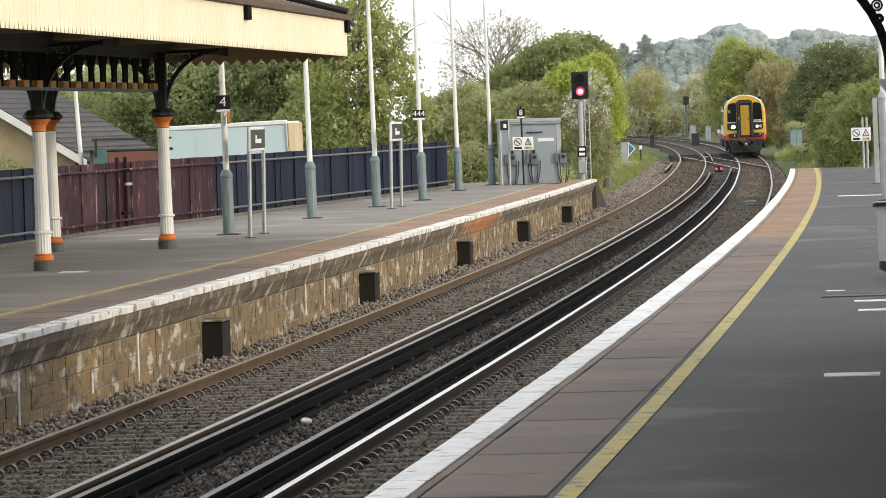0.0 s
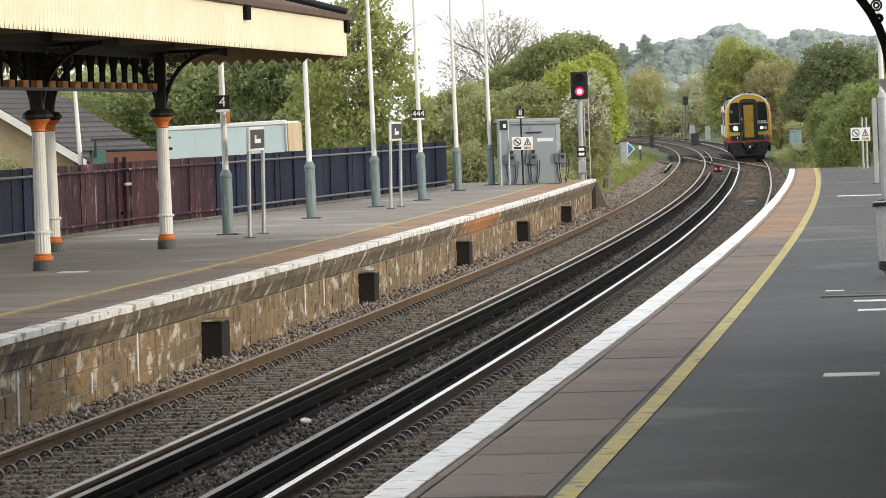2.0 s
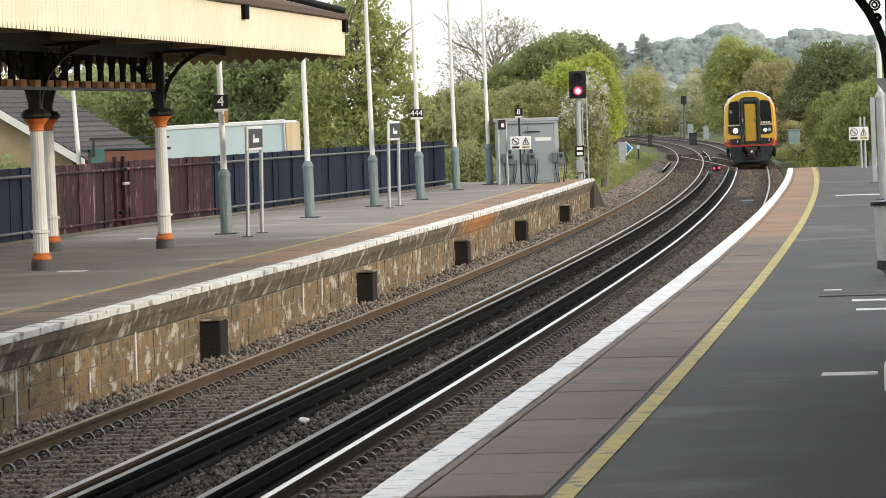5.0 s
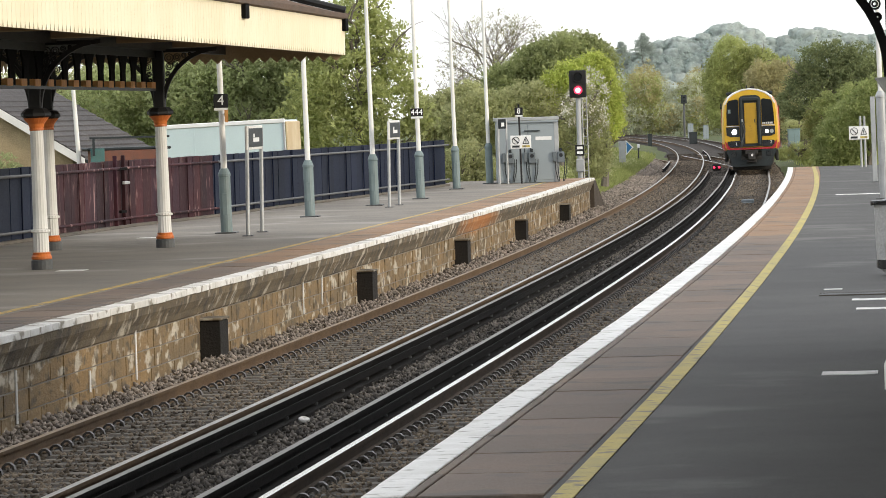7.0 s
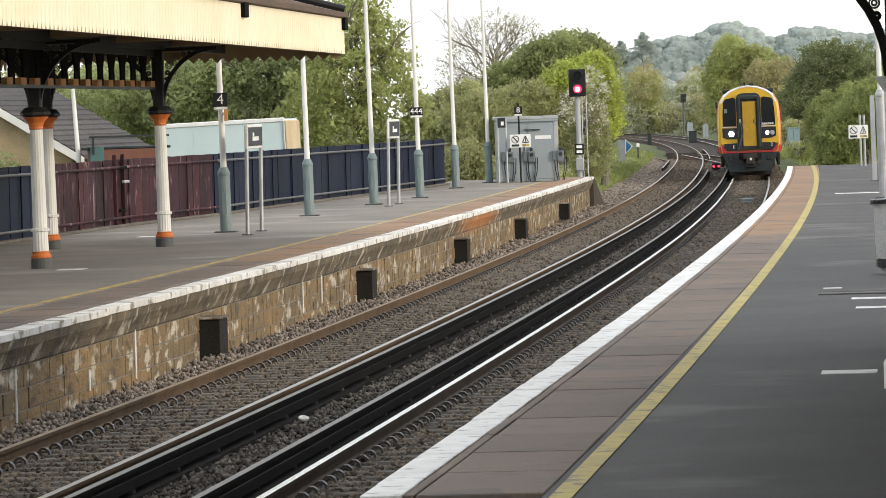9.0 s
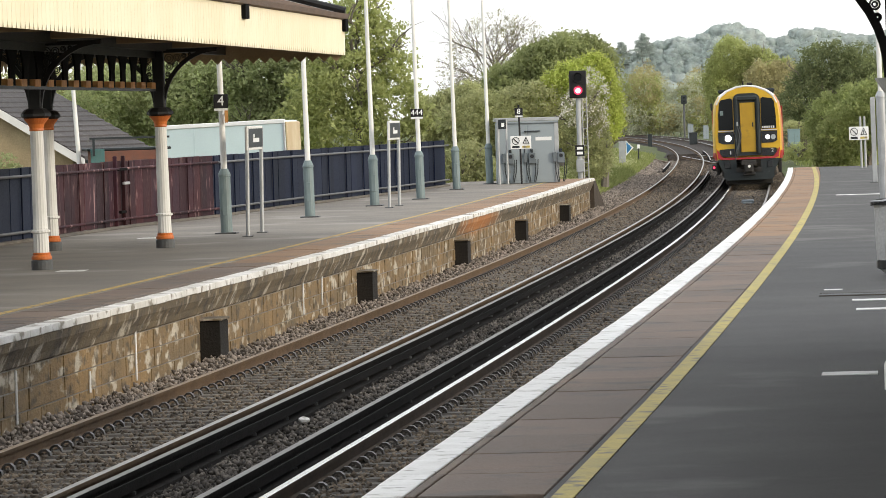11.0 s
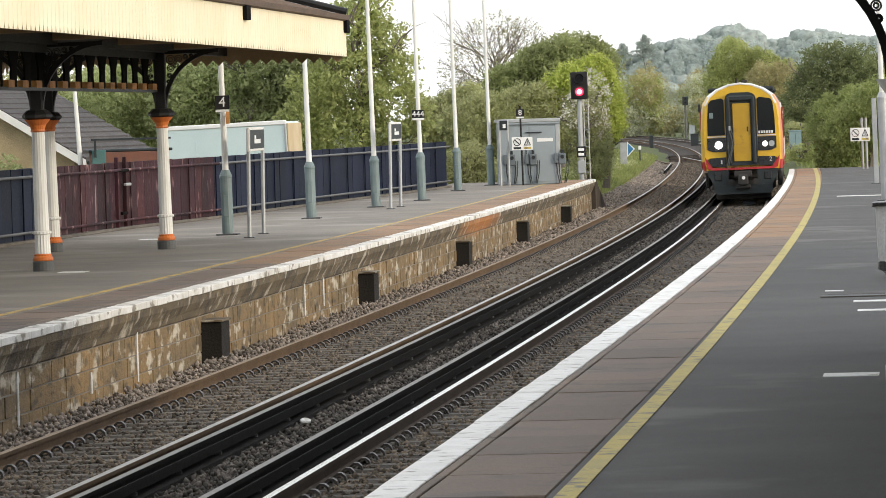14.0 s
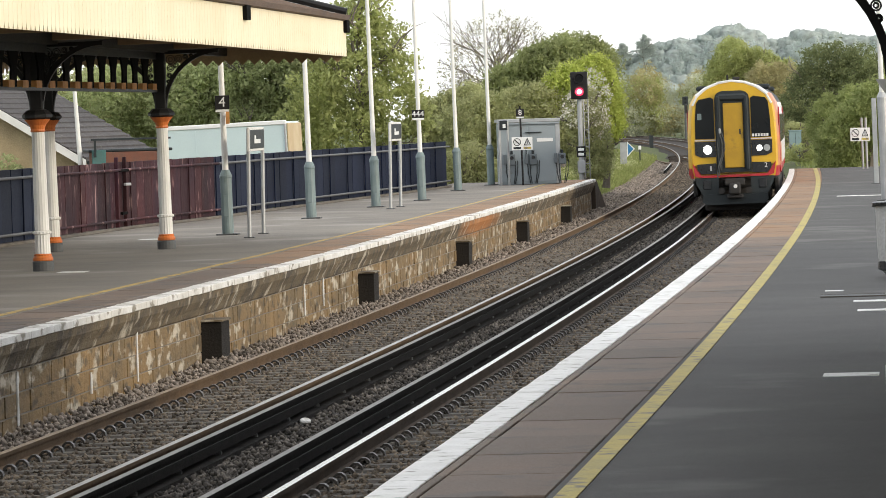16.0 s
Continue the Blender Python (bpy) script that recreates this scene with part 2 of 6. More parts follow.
SIGN_WHITE = mat("sign_white", (0.8, 0.8, 0.78), (0.74, 0.74, 0.72), 0.4, 3, 30, 0.02, grain=0.12)
SIGN_BLUE = mat("sign_blue", (0.03, 0.2, 0.42), None, 0.4, 3, 30, 0.02, grain=0.12)
ROOF_TILE = mat("roof_tiles", (0.062, 0.055, 0.053), (0.042, 0.037, 0.037), 0.85, 2, 12, 0.3, each=0.25, spots=(0.09, 0.085, 0.075), spot_scale=5, spot_at=0.6)
CANOPY_ROOF = mat("canopy_roofing", (0.16, 0.105, 0.075), (0.11, 0.08, 0.06), 0.8, 1, 25, 0.15)
SOFFIT = mat("soffit_boards", (0.42, 0.31, 0.19), (0.28, 0.20, 0.115), 0.85, 1, 25, 0.1, spec=0.2, fixed=True)
BRICK = mat("house_brick", (0.42, 0.33, 0.19), (0.34, 0.26, 0.15), 0.9, 2, 30, 0.2, each=0.15)
TRAILER = mat("trailer_side", (0.55, 0.66, 0.66), (0.5, 0.6, 0.61), 0.45, 0.6, 20, 0.02, grain=0.12)
TRAILER_END = mat("trailer_end", (0.62, 0.52, 0.34), (0.5, 0.38, 0.22), 0.6, 1, 20, 0.05, grain=0.12)
GRASS = mat("grass", (0.075, 0.10, 0.032), (0.105, 0.115, 0.05), 0.95, 0.4, 12, 0.3, spots=(0.14, 0.12, 0.08), spot_scale=0.5, spot_at=0.6, spec=0.2)
BARK = mat("bark", (0.23, 0.20, 0.165), (0.15, 0.13, 0.105), 0.95, 3, 20, 0.3)
T_YELLOW = mat("train_yellow", (0.66, 0.41, 0.02), (0.58, 0.34, 0.02), 0.35, 1.5, 20, 0.02, grain=0.12, spots=(0.45, 0.27, 0.03), spot_scale=2.0, spot_at=0.62)
T_DOOR = mat("grubby_door_yellow", (0.46, 0.275, 0.012), (0.38, 0.22, 0.012), 0.45, 2.0, 20, 0.03, grain=0.2, spots=(0.28, 0.17, 0.02), spot_scale=2.5, spot_at=0.6)
T_WHITE = mat("train_white", (0.78, 0.76, 0.74), None, 0.35, 1.5, 20, 0.02, grain=0.12)
T_RED = mat("train_red", (0.42, 0.022, 0.028), (0.36, 0.02, 0.025), 0.35, 1.5, 20, 0.02, grain=0.12)
T_ORANGE = mat("train_orange", (0.60, 0.19, 0.025), None, 0.35, 1.5, 20, 0.02, grain=0.12)
T_BLACK = mat("train_black", (0.014, 0.015, 0.017), None, 0.3, 1.5, 20, 0.02, grain=0.12)
T_GREY = mat("train_grey", (0.028, 0.034, 0.036), (0.02, 0.025, 0.026), 0.6, 2, 30, 0.05, grain=0.12, spec=0.3)
T_DIRT = mat("train_underframe", (0.022, 0.021, 0.02), (0.035, 0.03, 0.026), 0.85, 2, 30, 0.1, grain=0.12)
T_GLASS = mat("train_glass", (0.008, 0.010, 0.011), None, 0.1, 1, 5, 0.0, grain=0.12, spec=0.25)
LAMP_ON = mat("headlamp_lit", (0.9, 0.9, 0.85), None, 0.3, 3, 30, 0, glow=(1, 0.96, 0.86), power=14, grain=0.12)
LAMP_DIM = mat("marker_lamp_lit", (0.9, 0.9, 0.85), None, 0.3, 3, 30, 0, glow=(1, 0.97, 0.92), power=2.2, grain=0.12)
RED_ON = mat("red_aspect_lit", (0.9, 0.05, 0.08), None, 0.3, 3, 30, 0, glow=(1.0, 0.03, 0.09), power=1.6, grain=0.1)
RED_CORE = mat("red_aspect_core", (0.9, 0.3, 0.3), None, 0.3, 3, 30, 0, glow=(1.0, 0.45, 0.48), power=2.5, grain=0.1)
BLUE_SLATE = mat("blue_slate", (0.035, 0.06, 0.1), None, 0.5)
TEAL = mat("teal_paint", (0.05, 0.16, 0.15), (0.08, 0.13, 0.12), 0.6)
BOX_TIMBER = mat("dark_box_timber", (0.026, 0.022, 0.018), (0.016, 0.014, 0.012), 0.85, 3, 30, 0.2, spots=(0.10, 0.09, 0.07), spot_scale=6, spot_at=0.68, spec=0.2)
BROWN_SHED = mat("brown_shed", (0.2, 0.075, 0.045), (0.14, 0.07, 0.05), 0.8)

LEAF_MID = leafy("leaf_mid_green", (0.31, 0.355, 0.16), (0.47, 0.505, 0.26), 0.55)
LEAF_BUSH = leafy("leaf_bush_green", (0.27, 0.32, 0.115), (0.40, 0.435, 0.185), 0.55)
LEAF_SPRING = leafy("leaf_spring_green", (0.345, 0.38, 0.145), (0.49, 0.52, 0.225), 0.55)
LEAF_DARK = leafy("leaf_dark_green", (0.275, 0.31, 0.13), (0.375, 0.405, 0.19), 0.55)
LEAF_DEEP = leafy("leaf_deep_green", (0.15, 0.18, 0.085), (0.29, 0.32, 0.155), 0.5)
LEAF_LIME = leafy("leaf_lime", (0.38, 0.45, 0.095), (0.60, 0.64, 0.19), 0.5)
LEAF_OLIVE = leafy("leaf_olive", (0.37, 0.39, 0.185), (0.485, 0.49, 0.26), 0.55)
GRASS_BLADE = leafy("grass_blade", (0.19, 0.23, 0.065), (0.31, 0.33, 0.13), 0.45)
BLOSSOM = leafy("blossom_white", (0.70, 0.66, 0.56), (0.88, 0.84, 0.78))
TWIG = leafy("spring_twigs", (0.25, 0.24, 0.13), (0.36, 0.35, 0.19), 0.3)
# leaf colour paled towards haze for the far wood
LEAF_HAZY = leafy("hazed_far_wood", (0.50, 0.53, 0.37), (0.63, 0.63, 0.47), 0.5)
LEAF_RUSSET = leafy("leaf_russet", (0.40, 0.37, 0.19), (0.53, 0.48, 0.26), 0.5)
# haze put into the cedar and hill colours; slope sheet darker than its heads
CEDAR = leafy("hazed_cedar_needles", (0.40, 0.45, 0.41), (0.47, 0.52, 0.47), 0.5)
HILL_BASE = mat("hazed_hill_shade", (0.27, 0.322, 0.305), (0.235, 0.285, 0.265), 0.95, 0.05, 0.5, 0.0, spec=0.0, grain=0.08)
HILL_HEAD = leafy("hazed_tree_heads", (0.53, 0.585, 0.555), (0.54, 0.595, 0.565), 0.5)
HILL = leafy("hazed_hill_wood", (0.48, 0.545, 0.515), (0.52, 0.585, 0.555), 0.5)


# ---------------- mesh helpers ----------------
def put(name, bm, material, parent=None):
    me = bpy.data.meshes.new(name)
    bm.normal_update()
    bm.to_mesh(me)
    bm.free()
    for m in material if isinstance(material, (list, tuple)) else (material,):
        me.materials.append(m)
    ob = new(name, me)
    if parent:
        ob.parent = parent
    return ob


def part(name, bm, material, parent, label=""):
    return tagged(put(name, bm, material, parent), label)


def thing(name, m, label, category, group="", kind=""):
    ob = new(name)
    ob.empty_display_size = 0.2
    ob.matrix_world = m
    return tagged(ob, label, category, group, kind)


def again(name, ob, m, parent=None):
    """A further piece on the same mesh."""
    o = new(name, ob.data)
    o.parent = parent
    o.matrix_basis = m
    return o


def box(bm, c, size, turn=0.0, bevel=0.0, m=None, mi=0):
    mm = (m or Matrix()) @ Matrix.Translation(c) @ Matrix.Rotation(turn, 4, "Z") @ Matrix.Diagonal((*size, 1))
    r = bmesh.ops.create_cube(bm, size=1, matrix=mm)
    fs = {f for v in r["verts"] for f in v.link_faces}
    for f in fs:
        f.material_index = mi
    if bevel:
        es = list({e for v in r["verts"] for e in v.link_edges})
        bmesh.ops.bevel(bm, geom=es, offset=bevel, segments=1, affect="EDGES", profile=0.5)
    return bm


def boxed(c, size, bevel=0.0, turn=0.0, m=None):
    return box(bmesh.new(), c, size, turn, bevel, m)


def tube(bm, a, b, r0, r1=None, n=10, caps=True):
    a, b = Vector(a), Vector(b)
    d = b - a
    m = Matrix.Translation((a + b) / 2) @ d.to_track_quat("Z", "Y").to_matrix().to_4x4()
    bmesh.ops.create_cone(bm, cap_ends=caps, segments=n, radius1=r0, radius2=r0 if r1 is None else r1, depth=d.length, matrix=m)
    return bm


def turned(profile, n=16, flutes=0.0):
    """A turned form from (radius, height) pairs."""
    bm = bmesh.new()
    rings = []
    for r, z in profile:
        rings.append([bm.verts.new((r * (1 - (flutes if i % 2 else 0)) * math.cos(2 * math.pi * i / n), r * (1 - (flutes if i % 2 else 0)) * math.sin(2 * math.pi * i / n), z)) for i in range(n)])
    for a, b in zip(rings, rings[1:]):
        for i in range(n):
            bm.faces.new((a[i], a[(i + 1) % n], b[(i + 1) % n], b[i]))
    bm.faces.new(rings[0][::-1])
    bm.faces.new(rings[-1])
    return bm


def plate(outline, depth, bm=None, m=None):
    """A flat outline in x, z given a thickness along y."""
    bm = bm or bmesh.new()
    m = m or Matrix()
    f = [bm.verts.new(m @ Vector((x, -depth / 2, z))) for x, z in outline]
    b = [bm.verts.new(m @ Vector((x, depth / 2, z))) for x, z in outline]
    bm.faces.new(f)
    bm.faces.new(b[::-1])
    k = len(f)
    for i in range(k):
        bm.faces.new((f[i], b[i], b[(i + 1) % k], f[(i + 1) % k]))
    return bm


def stations(a, b, near=2.0, far=6.0):
    out, s = [], a
    while s < b - 0.01:
        out.append(s)
        s += near if s < 170 else far
    return out + [b]


def sweep(profile, ss, base=0.0, closed=True, bm=None, ends=True):
    """Carries a section of (offset, height) along the line. base: a number or a function of s added to the offsets."""
    bm = bm or bmesh.new()
    rows = []
    for s in ss:
        o0 = base(s) if callable(base) else base
        rows.append([bm.verts.new(at(s, o0 + o, z)) for o, z in profile])
    n = len(profile)
    for a, b in zip(rows, rows[1:]):
        for i in range(n if closed else n - 1):
            bm.faces.new((a[i], a[(i + 1) % n], b[(i + 1) % n], b[i]))
    if closed and ends:
        bm.faces.new(rows[0])
        bm.faces.new(rows[-1][::-1])
    bmesh.ops.recalc_face_normals(bm, faces=bm.faces)
    return bm


def lettering(text, size, material, parent, m, depth=0.004):
    c = bpy.data.curves.new("lettering", "FONT")
    c.body, c.size, c.extrude, c.align_x, c.align_y = text, size, depth, "CENTER", "CENTER"
    tmp = new("tmp", c)
    me = bpy.data.meshes.new_from_object(tmp.evaluated_get(bpy.context.evaluated_depsgraph_get()))
    bpy.data.objects.remove(tmp)
    me.materials.clear()
    me.materials.append(material)
    o = new("lettering", me)
    o.parent = parent
    o.matrix_basis = m
    return o


def mesh_from(name, verts, faces, material, parent=None):
    """A large mesh from numpy arrays of quads or triangles."""
    me = bpy.data.meshes.new(name)
    k = faces.shape[1]
    me.vertices.add(len(verts))
    me.vertices.foreach_set("co", np.ascontiguousarray(verts, dtype=np.float32).ravel())
    me.loops.add(faces.size)
    me.loops.foreach_set("vertex_index", np.ascontiguousarray(faces, dtype=np.int32).ravel())
    me.polygons.add(len(faces))
    me.polygons.foreach_set("loop_start", np.arange(0, faces.size, k, dtype=np.int32))
    me.update(calc_edges=True)
    me.validate()
    me.materials.append(material)
    ob = new(name, me)
    if parent:
        ob.parent = parent
    return ob

# ---------------- ground, track bed, platforms ----------------
LEFT_EDGE = lambda s: far_line(s) - 1.608
RIGHT_EDGE = 1.380
PLATFORM_END_L, PLATFORM_END_R = 136.0, 153.0
FENCE_S = (-45, 20, 64, 71, 77, 86.6, 92.7, 105.3, 114.6, 128.7)
FENCE_O = (-13.0, -12.8, -12.4, -12.16, -12.03, -11.25, -11.05, -10.34, -9.7, -9.0)
YELLOW_OFF = lambda s: RIGHT_EDGE + float(np.interp(s, (10, 60, 110, 153), (1.15, 1.06, 0.95, 0.84)))


def fence_off(s):
    return float(np.interp(s, FENCE_S, FENCE_O))


def build_ground():
    xs = np.concatenate([np.linspace(-2600, -60, 14), np.linspace(-50, 60, 56), np.linspace(70, 2600, 14)])
    ys = np.concatenate([np.linspace(-800, -60, 6), np.linspace(-50, 420, 120), np.linspace(440, 4200, 24)])
    X, Y = np.meshgrid(xs, ys)
    Z = np.full(X.shape, -0.42)
    for j, y in enumerate(ys):
        s = y - 30
        c = at(min(max(s, -60), 650)).x
        o = xs - c
        # low banks beside the line beyond the platforms
        if 137 < s < 420:
            up = min(1, (s - 137) / 8)
            Z[j] += up * (np.interp(o, (-16, -9, -6.0, -5.2, 2.2, 3.4, 7, 20), (1.4, 1.0, 0.45, 0, 0, 0.35, 0.8, 1.3)))
    for j in range(len(ys)):
        for i in range(len(xs)):
            if abs(xs[i]) < 60 and ys[j] < 440:
                Z[j, i] += 0.05 * noise.noise((xs[i] * 0.4, ys[j] * 0.3, 0)) * (0.0 if Z[j, i] < -0.41 else 1.0)
    V = np.stack([X.ravel(), Y.ravel(), Z.ravel()], 1)
    nx = len(xs)
    idx = np.arange(len(V)).reshape(X.shape)
    Q = np.stack([idx[:-1, :-1].ravel(), idx[:-1, 1:].ravel(), idx[1:, 1:].ravel(), idx[1:, :-1].ravel()], 1)
    tagged(mesh_from("ground", V, Q, GRASS), "rough spring grass beside the railway line", "ground", kind="structure")


def build_track_bed():
    ss = stations(-45, 640)
    bm = sweep([(1.5, -0.41), (1.37, -0.19), (0.9, -0.17), (-0.9, -0.17), (-1.7, -0.2), (-2.4, -0.17), (-4.1, -0.17), (-4.75, -0.19), (-5.2, -0.41)], ss, closed=True)
    shoulder = sweep([(-4.72, -0.40), (-4.72, -0.17), (-5.4, -0.06), (-6.0, 0.0), (-6.3, 0.0), (-6.3, -0.40)], stations(143, 330), lambda s: -max(0.0, s - 285) * 0.12, closed=True)
    tagged(put("ballast_shoulder", shoulder, GRAVEL), "pale stony shoulder beside the track", "track bed", kind="structure")
    tagged(put("track_bed", bm, BALLAST), "brown-grey stone ballast bed under two tracks", "track bed", kind="structure")


def build_rail(name, label, base, top_mat, head=0.072, height=0.159, foot=0.14, up=0.0, ss=None, side=RUST):
    ss = ss or stations(-45, 640)
    h, w, f, z = height, head / 2, foot / 2, up
    body = [(-f, z - h), (-f, z - h + 0.012), (-0.012, z - h + 0.035), (-0.012, z - 0.045), (-w, z - 0.038), (-w, z - 0.004), (w, z - 0.004), (w, z - 0.038),
            (0.012, z - 0.045), (0.012, z - h + 0.035), (f, z - h + 0.012), (f, z - h)]
    t = thing(name, Matrix(), label, "rail")
    part("rail_web", sweep(body, ss, base), side, t)
    part("rail_head", sweep([(-w + 0.003, z - 0.0039), (-w + 0.008, z), (w - 0.008, z), (w - 0.003, z - 0.0039)], ss, base), top_mat, t, "worn running surface")
    return t


def build_rails():
    g = 0.7525
    build_rail("running_rail", "brown rusty running rail beside the platform wall", lambda s: far_line(s) - g, RUST_PALE, ss=stations(-45, 141))
    # the same rail, switched to a paler, more metallic top past the ramp
    build_rail("running_rail", "running rail with a paler steel top beyond the platform ramp", lambda s: far_line(s) - g, STEEL_DULL, ss=stations(141, 640))
    build_rail("running_rail", "worn steel running rail on concrete sleepers", lambda s: far_line(s) + g, STEEL_DULL)
    build_rail("running_rail", "bright polished steel running rail", lambda s: near_line(s) - g, STEEL, side=RUST_DARK)
    build_rail("running_rail", "worn steel running rail below the platform edge", lambda s: near_line(s) + g, STEEL_DULL, side=RUST_DARK)
    for base, lab, end in ((lambda s: far_line(s) + g + 0.40, "dark conductor rail raised on insulators", 212), (lambda s: near_line(s) - g - 0.40, "blackened conductor rail beside the near track", 226)):
        t = build_rail("conductor_rail", lab, base, CON_TOP, 0.075, 0.15, 0.15, 0.076, stations(-45, end), CON_SIDE)
        # added strip carrying the dark of the rail's black, shaded side
        part("side_guard", sweep([(0.085, -0.07), (0.085, 0.02), (0.105, 0.02), (0.105, -0.07)], stations(-45, end), base), CON_SIDE, t, "dark strip for the rail's black, shaded side")
        first = None
        for i, s in enumerate(np.arange(6, 150, 2.6)):
            m = Matrix.Translation(at(s, base(s), -0.125)) @ Matrix.Rotation(heading(s), 4, "Z")
            if first is None:
                first = part("insulator", boxed((0, 0, 0), (0.14, 0.12, 0.09), 0.02), GREY_PAINT, t)
                first.matrix_basis = m
            else:
                again("insulator", first, m, t)
    build_rail("conductor_rail", "short raised conductor rail beside the far track", lambda s: far_line(s) - g - 0.42, STEEL_DULL, 0.075, 0.15, 0.15, 0.076, list(np.arange(224, 262, 2.0)), CON_SIDE)
    build_rail("conductor_rail", "short raised conductor rail beyond the crossing", lambda s: far_line(s) + g + 0.40, STEEL_DULL, 0.075, 0.15, 0.15, 0.076, list(np.arange(262, 330, 3.0)), CON_SIDE)
    # grease-blackened ballast beside the conductor rails
    for base, a, b, end in ((far_line, 0.84, 1.30, 212), (near_line, -1.30, -0.84, 226)):
        tagged(put("oily_strip", sweep([(a, -0.2), (a, -0.128), ((a + b) / 2, -0.118), (b, -0.128), (b, -0.2)], stations(-45, end), base), OILY), "oil-blackened ballast beside the conductor rail", "track bed", kind="structure")
    # far line that leaves to one side
    build_rail("running_rail", "distant running rail of the diverging line", lambda s: far_line(s) - 0.75 - 2.2 + max(0, 330 - s) ** 2 * 0.0004, RUST_PALE, ss=list(np.arange(262, 640, 6.0)))
    build_rail("running_rail", "distant running rail of the diverging line", lambda s: far_line(s) - 0.75 - 3.7 + max(0, 350 - s) ** 2 * 0.0004, STEEL_DULL, ss=list(np.arange(276, 640, 6.0)))
    build_rail("running_rail", "crossover rail between the two tracks", lambda s: 0.7 - 3.6 * min(1, max(0, (s - 232) / 75)), STEEL, ss=list(np.arange(232, 308, 3.0)))
    build_rail("running_rail", "crossover rail between the two tracks", lambda s: -0.72 - 3.3 * min(1, max(0, (s - 226) / 75)), STEEL, ss=list(np.arange(228, 302, 3.0)))


def build_sleepers():
    for lab, base, lo, skin in (("row of concrete sleepers under the far track", far_line, 10, SLEEPER), ("row of darker concrete sleepers under the near track", near_line, 4, SLEEPER_DARK)):
        t = thing("sleeper_row", Matrix(), lab, "sleepers", "track sleepers")
        first = None
        rest = bmesh.new()
        clips = bmesh.new()
        for i, s in enumerate(np.arange(lo, 196, 0.65)):
            m = Matrix.Translation(at(s, base(s), -0.225)) @ Matrix.Rotation(heading(s), 4, "Z")
            if i < 200:
                if first is None:
                    first = part("sleeper", boxed((0, 0, 0), (2.5, 0.26, 0.13), 0.02), skin, t)
                    first.matrix_basis = m
                else:
                    again("sleeper", first, m, t)
            else:
                box(rest, (0, 0, 0), (2.5, 0.26, 0.13), m=m)
            if s < 120:
                for o in (-0.7525, 0.7525):
                    for d in (-0.135, 0.135):
                        arch_clip(clips, m @ Matrix.Translation((o + d, -0.05, 0.06)))
        tagged(part("sleeper_rest", rest, skin, t), kind="stuff")
        tagged(part("clip_rest", clips, CLIP, t, "dark looped steel rail clips"), kind="stuff")


def build_point_timbers():
    """Long dark timbers under the crossover and the tracks beyond it."""
    t = thing("point_timbers", Matrix(), "row of dark long timbers under the crossover", "sleepers", "track sleepers")
    made = {}
    rng = random.Random(14)
    for s in np.arange(196, 330, 0.72):
        spans = ((-1.7, 6.1),) if 232 < s < 300 else ((0.0, 2.6), (far_line(s), 2.6))
        for mid, w in spans:
            m = Matrix.Translation(at(s, mid + rng.uniform(-0.12, 0.12), -0.215 + rng.uniform(-0.012, 0.012))) @ Matrix.Rotation(heading(s), 4, "Z")
            if w not in made:
                made[w] = part("timber", boxed((0, 0, 0), (w, 0.27, 0.13), 0.01), TIMBER, t)
                made[w].matrix_basis = m
            else:
                again("timber", made[w], m, t)


def arch_clip(bm, m, r=0.068, t=0.02):
    """A looped clip standing across the foot of the rail."""
    pts = [(r * math.cos(a), r * 1.15 * math.sin(a)) for a in np.linspace(0, math.pi, 6)]
    ring = []
    for y, z in pts:
        k = 1 - t / r
        ring.append([bm.verts.new(m @ Vector(v)) for v in ((y, -0.05, z), (y, 0.05, z), (y * k, 0.05, z * k), (y * k, -0.05, z * k))])
    for a, b in zip(ring, ring[1:]):
        for i in range(4):
            bm.faces.new((a[i], a[(i + 1) % 4], b[(i + 1) % 4], b[i]))


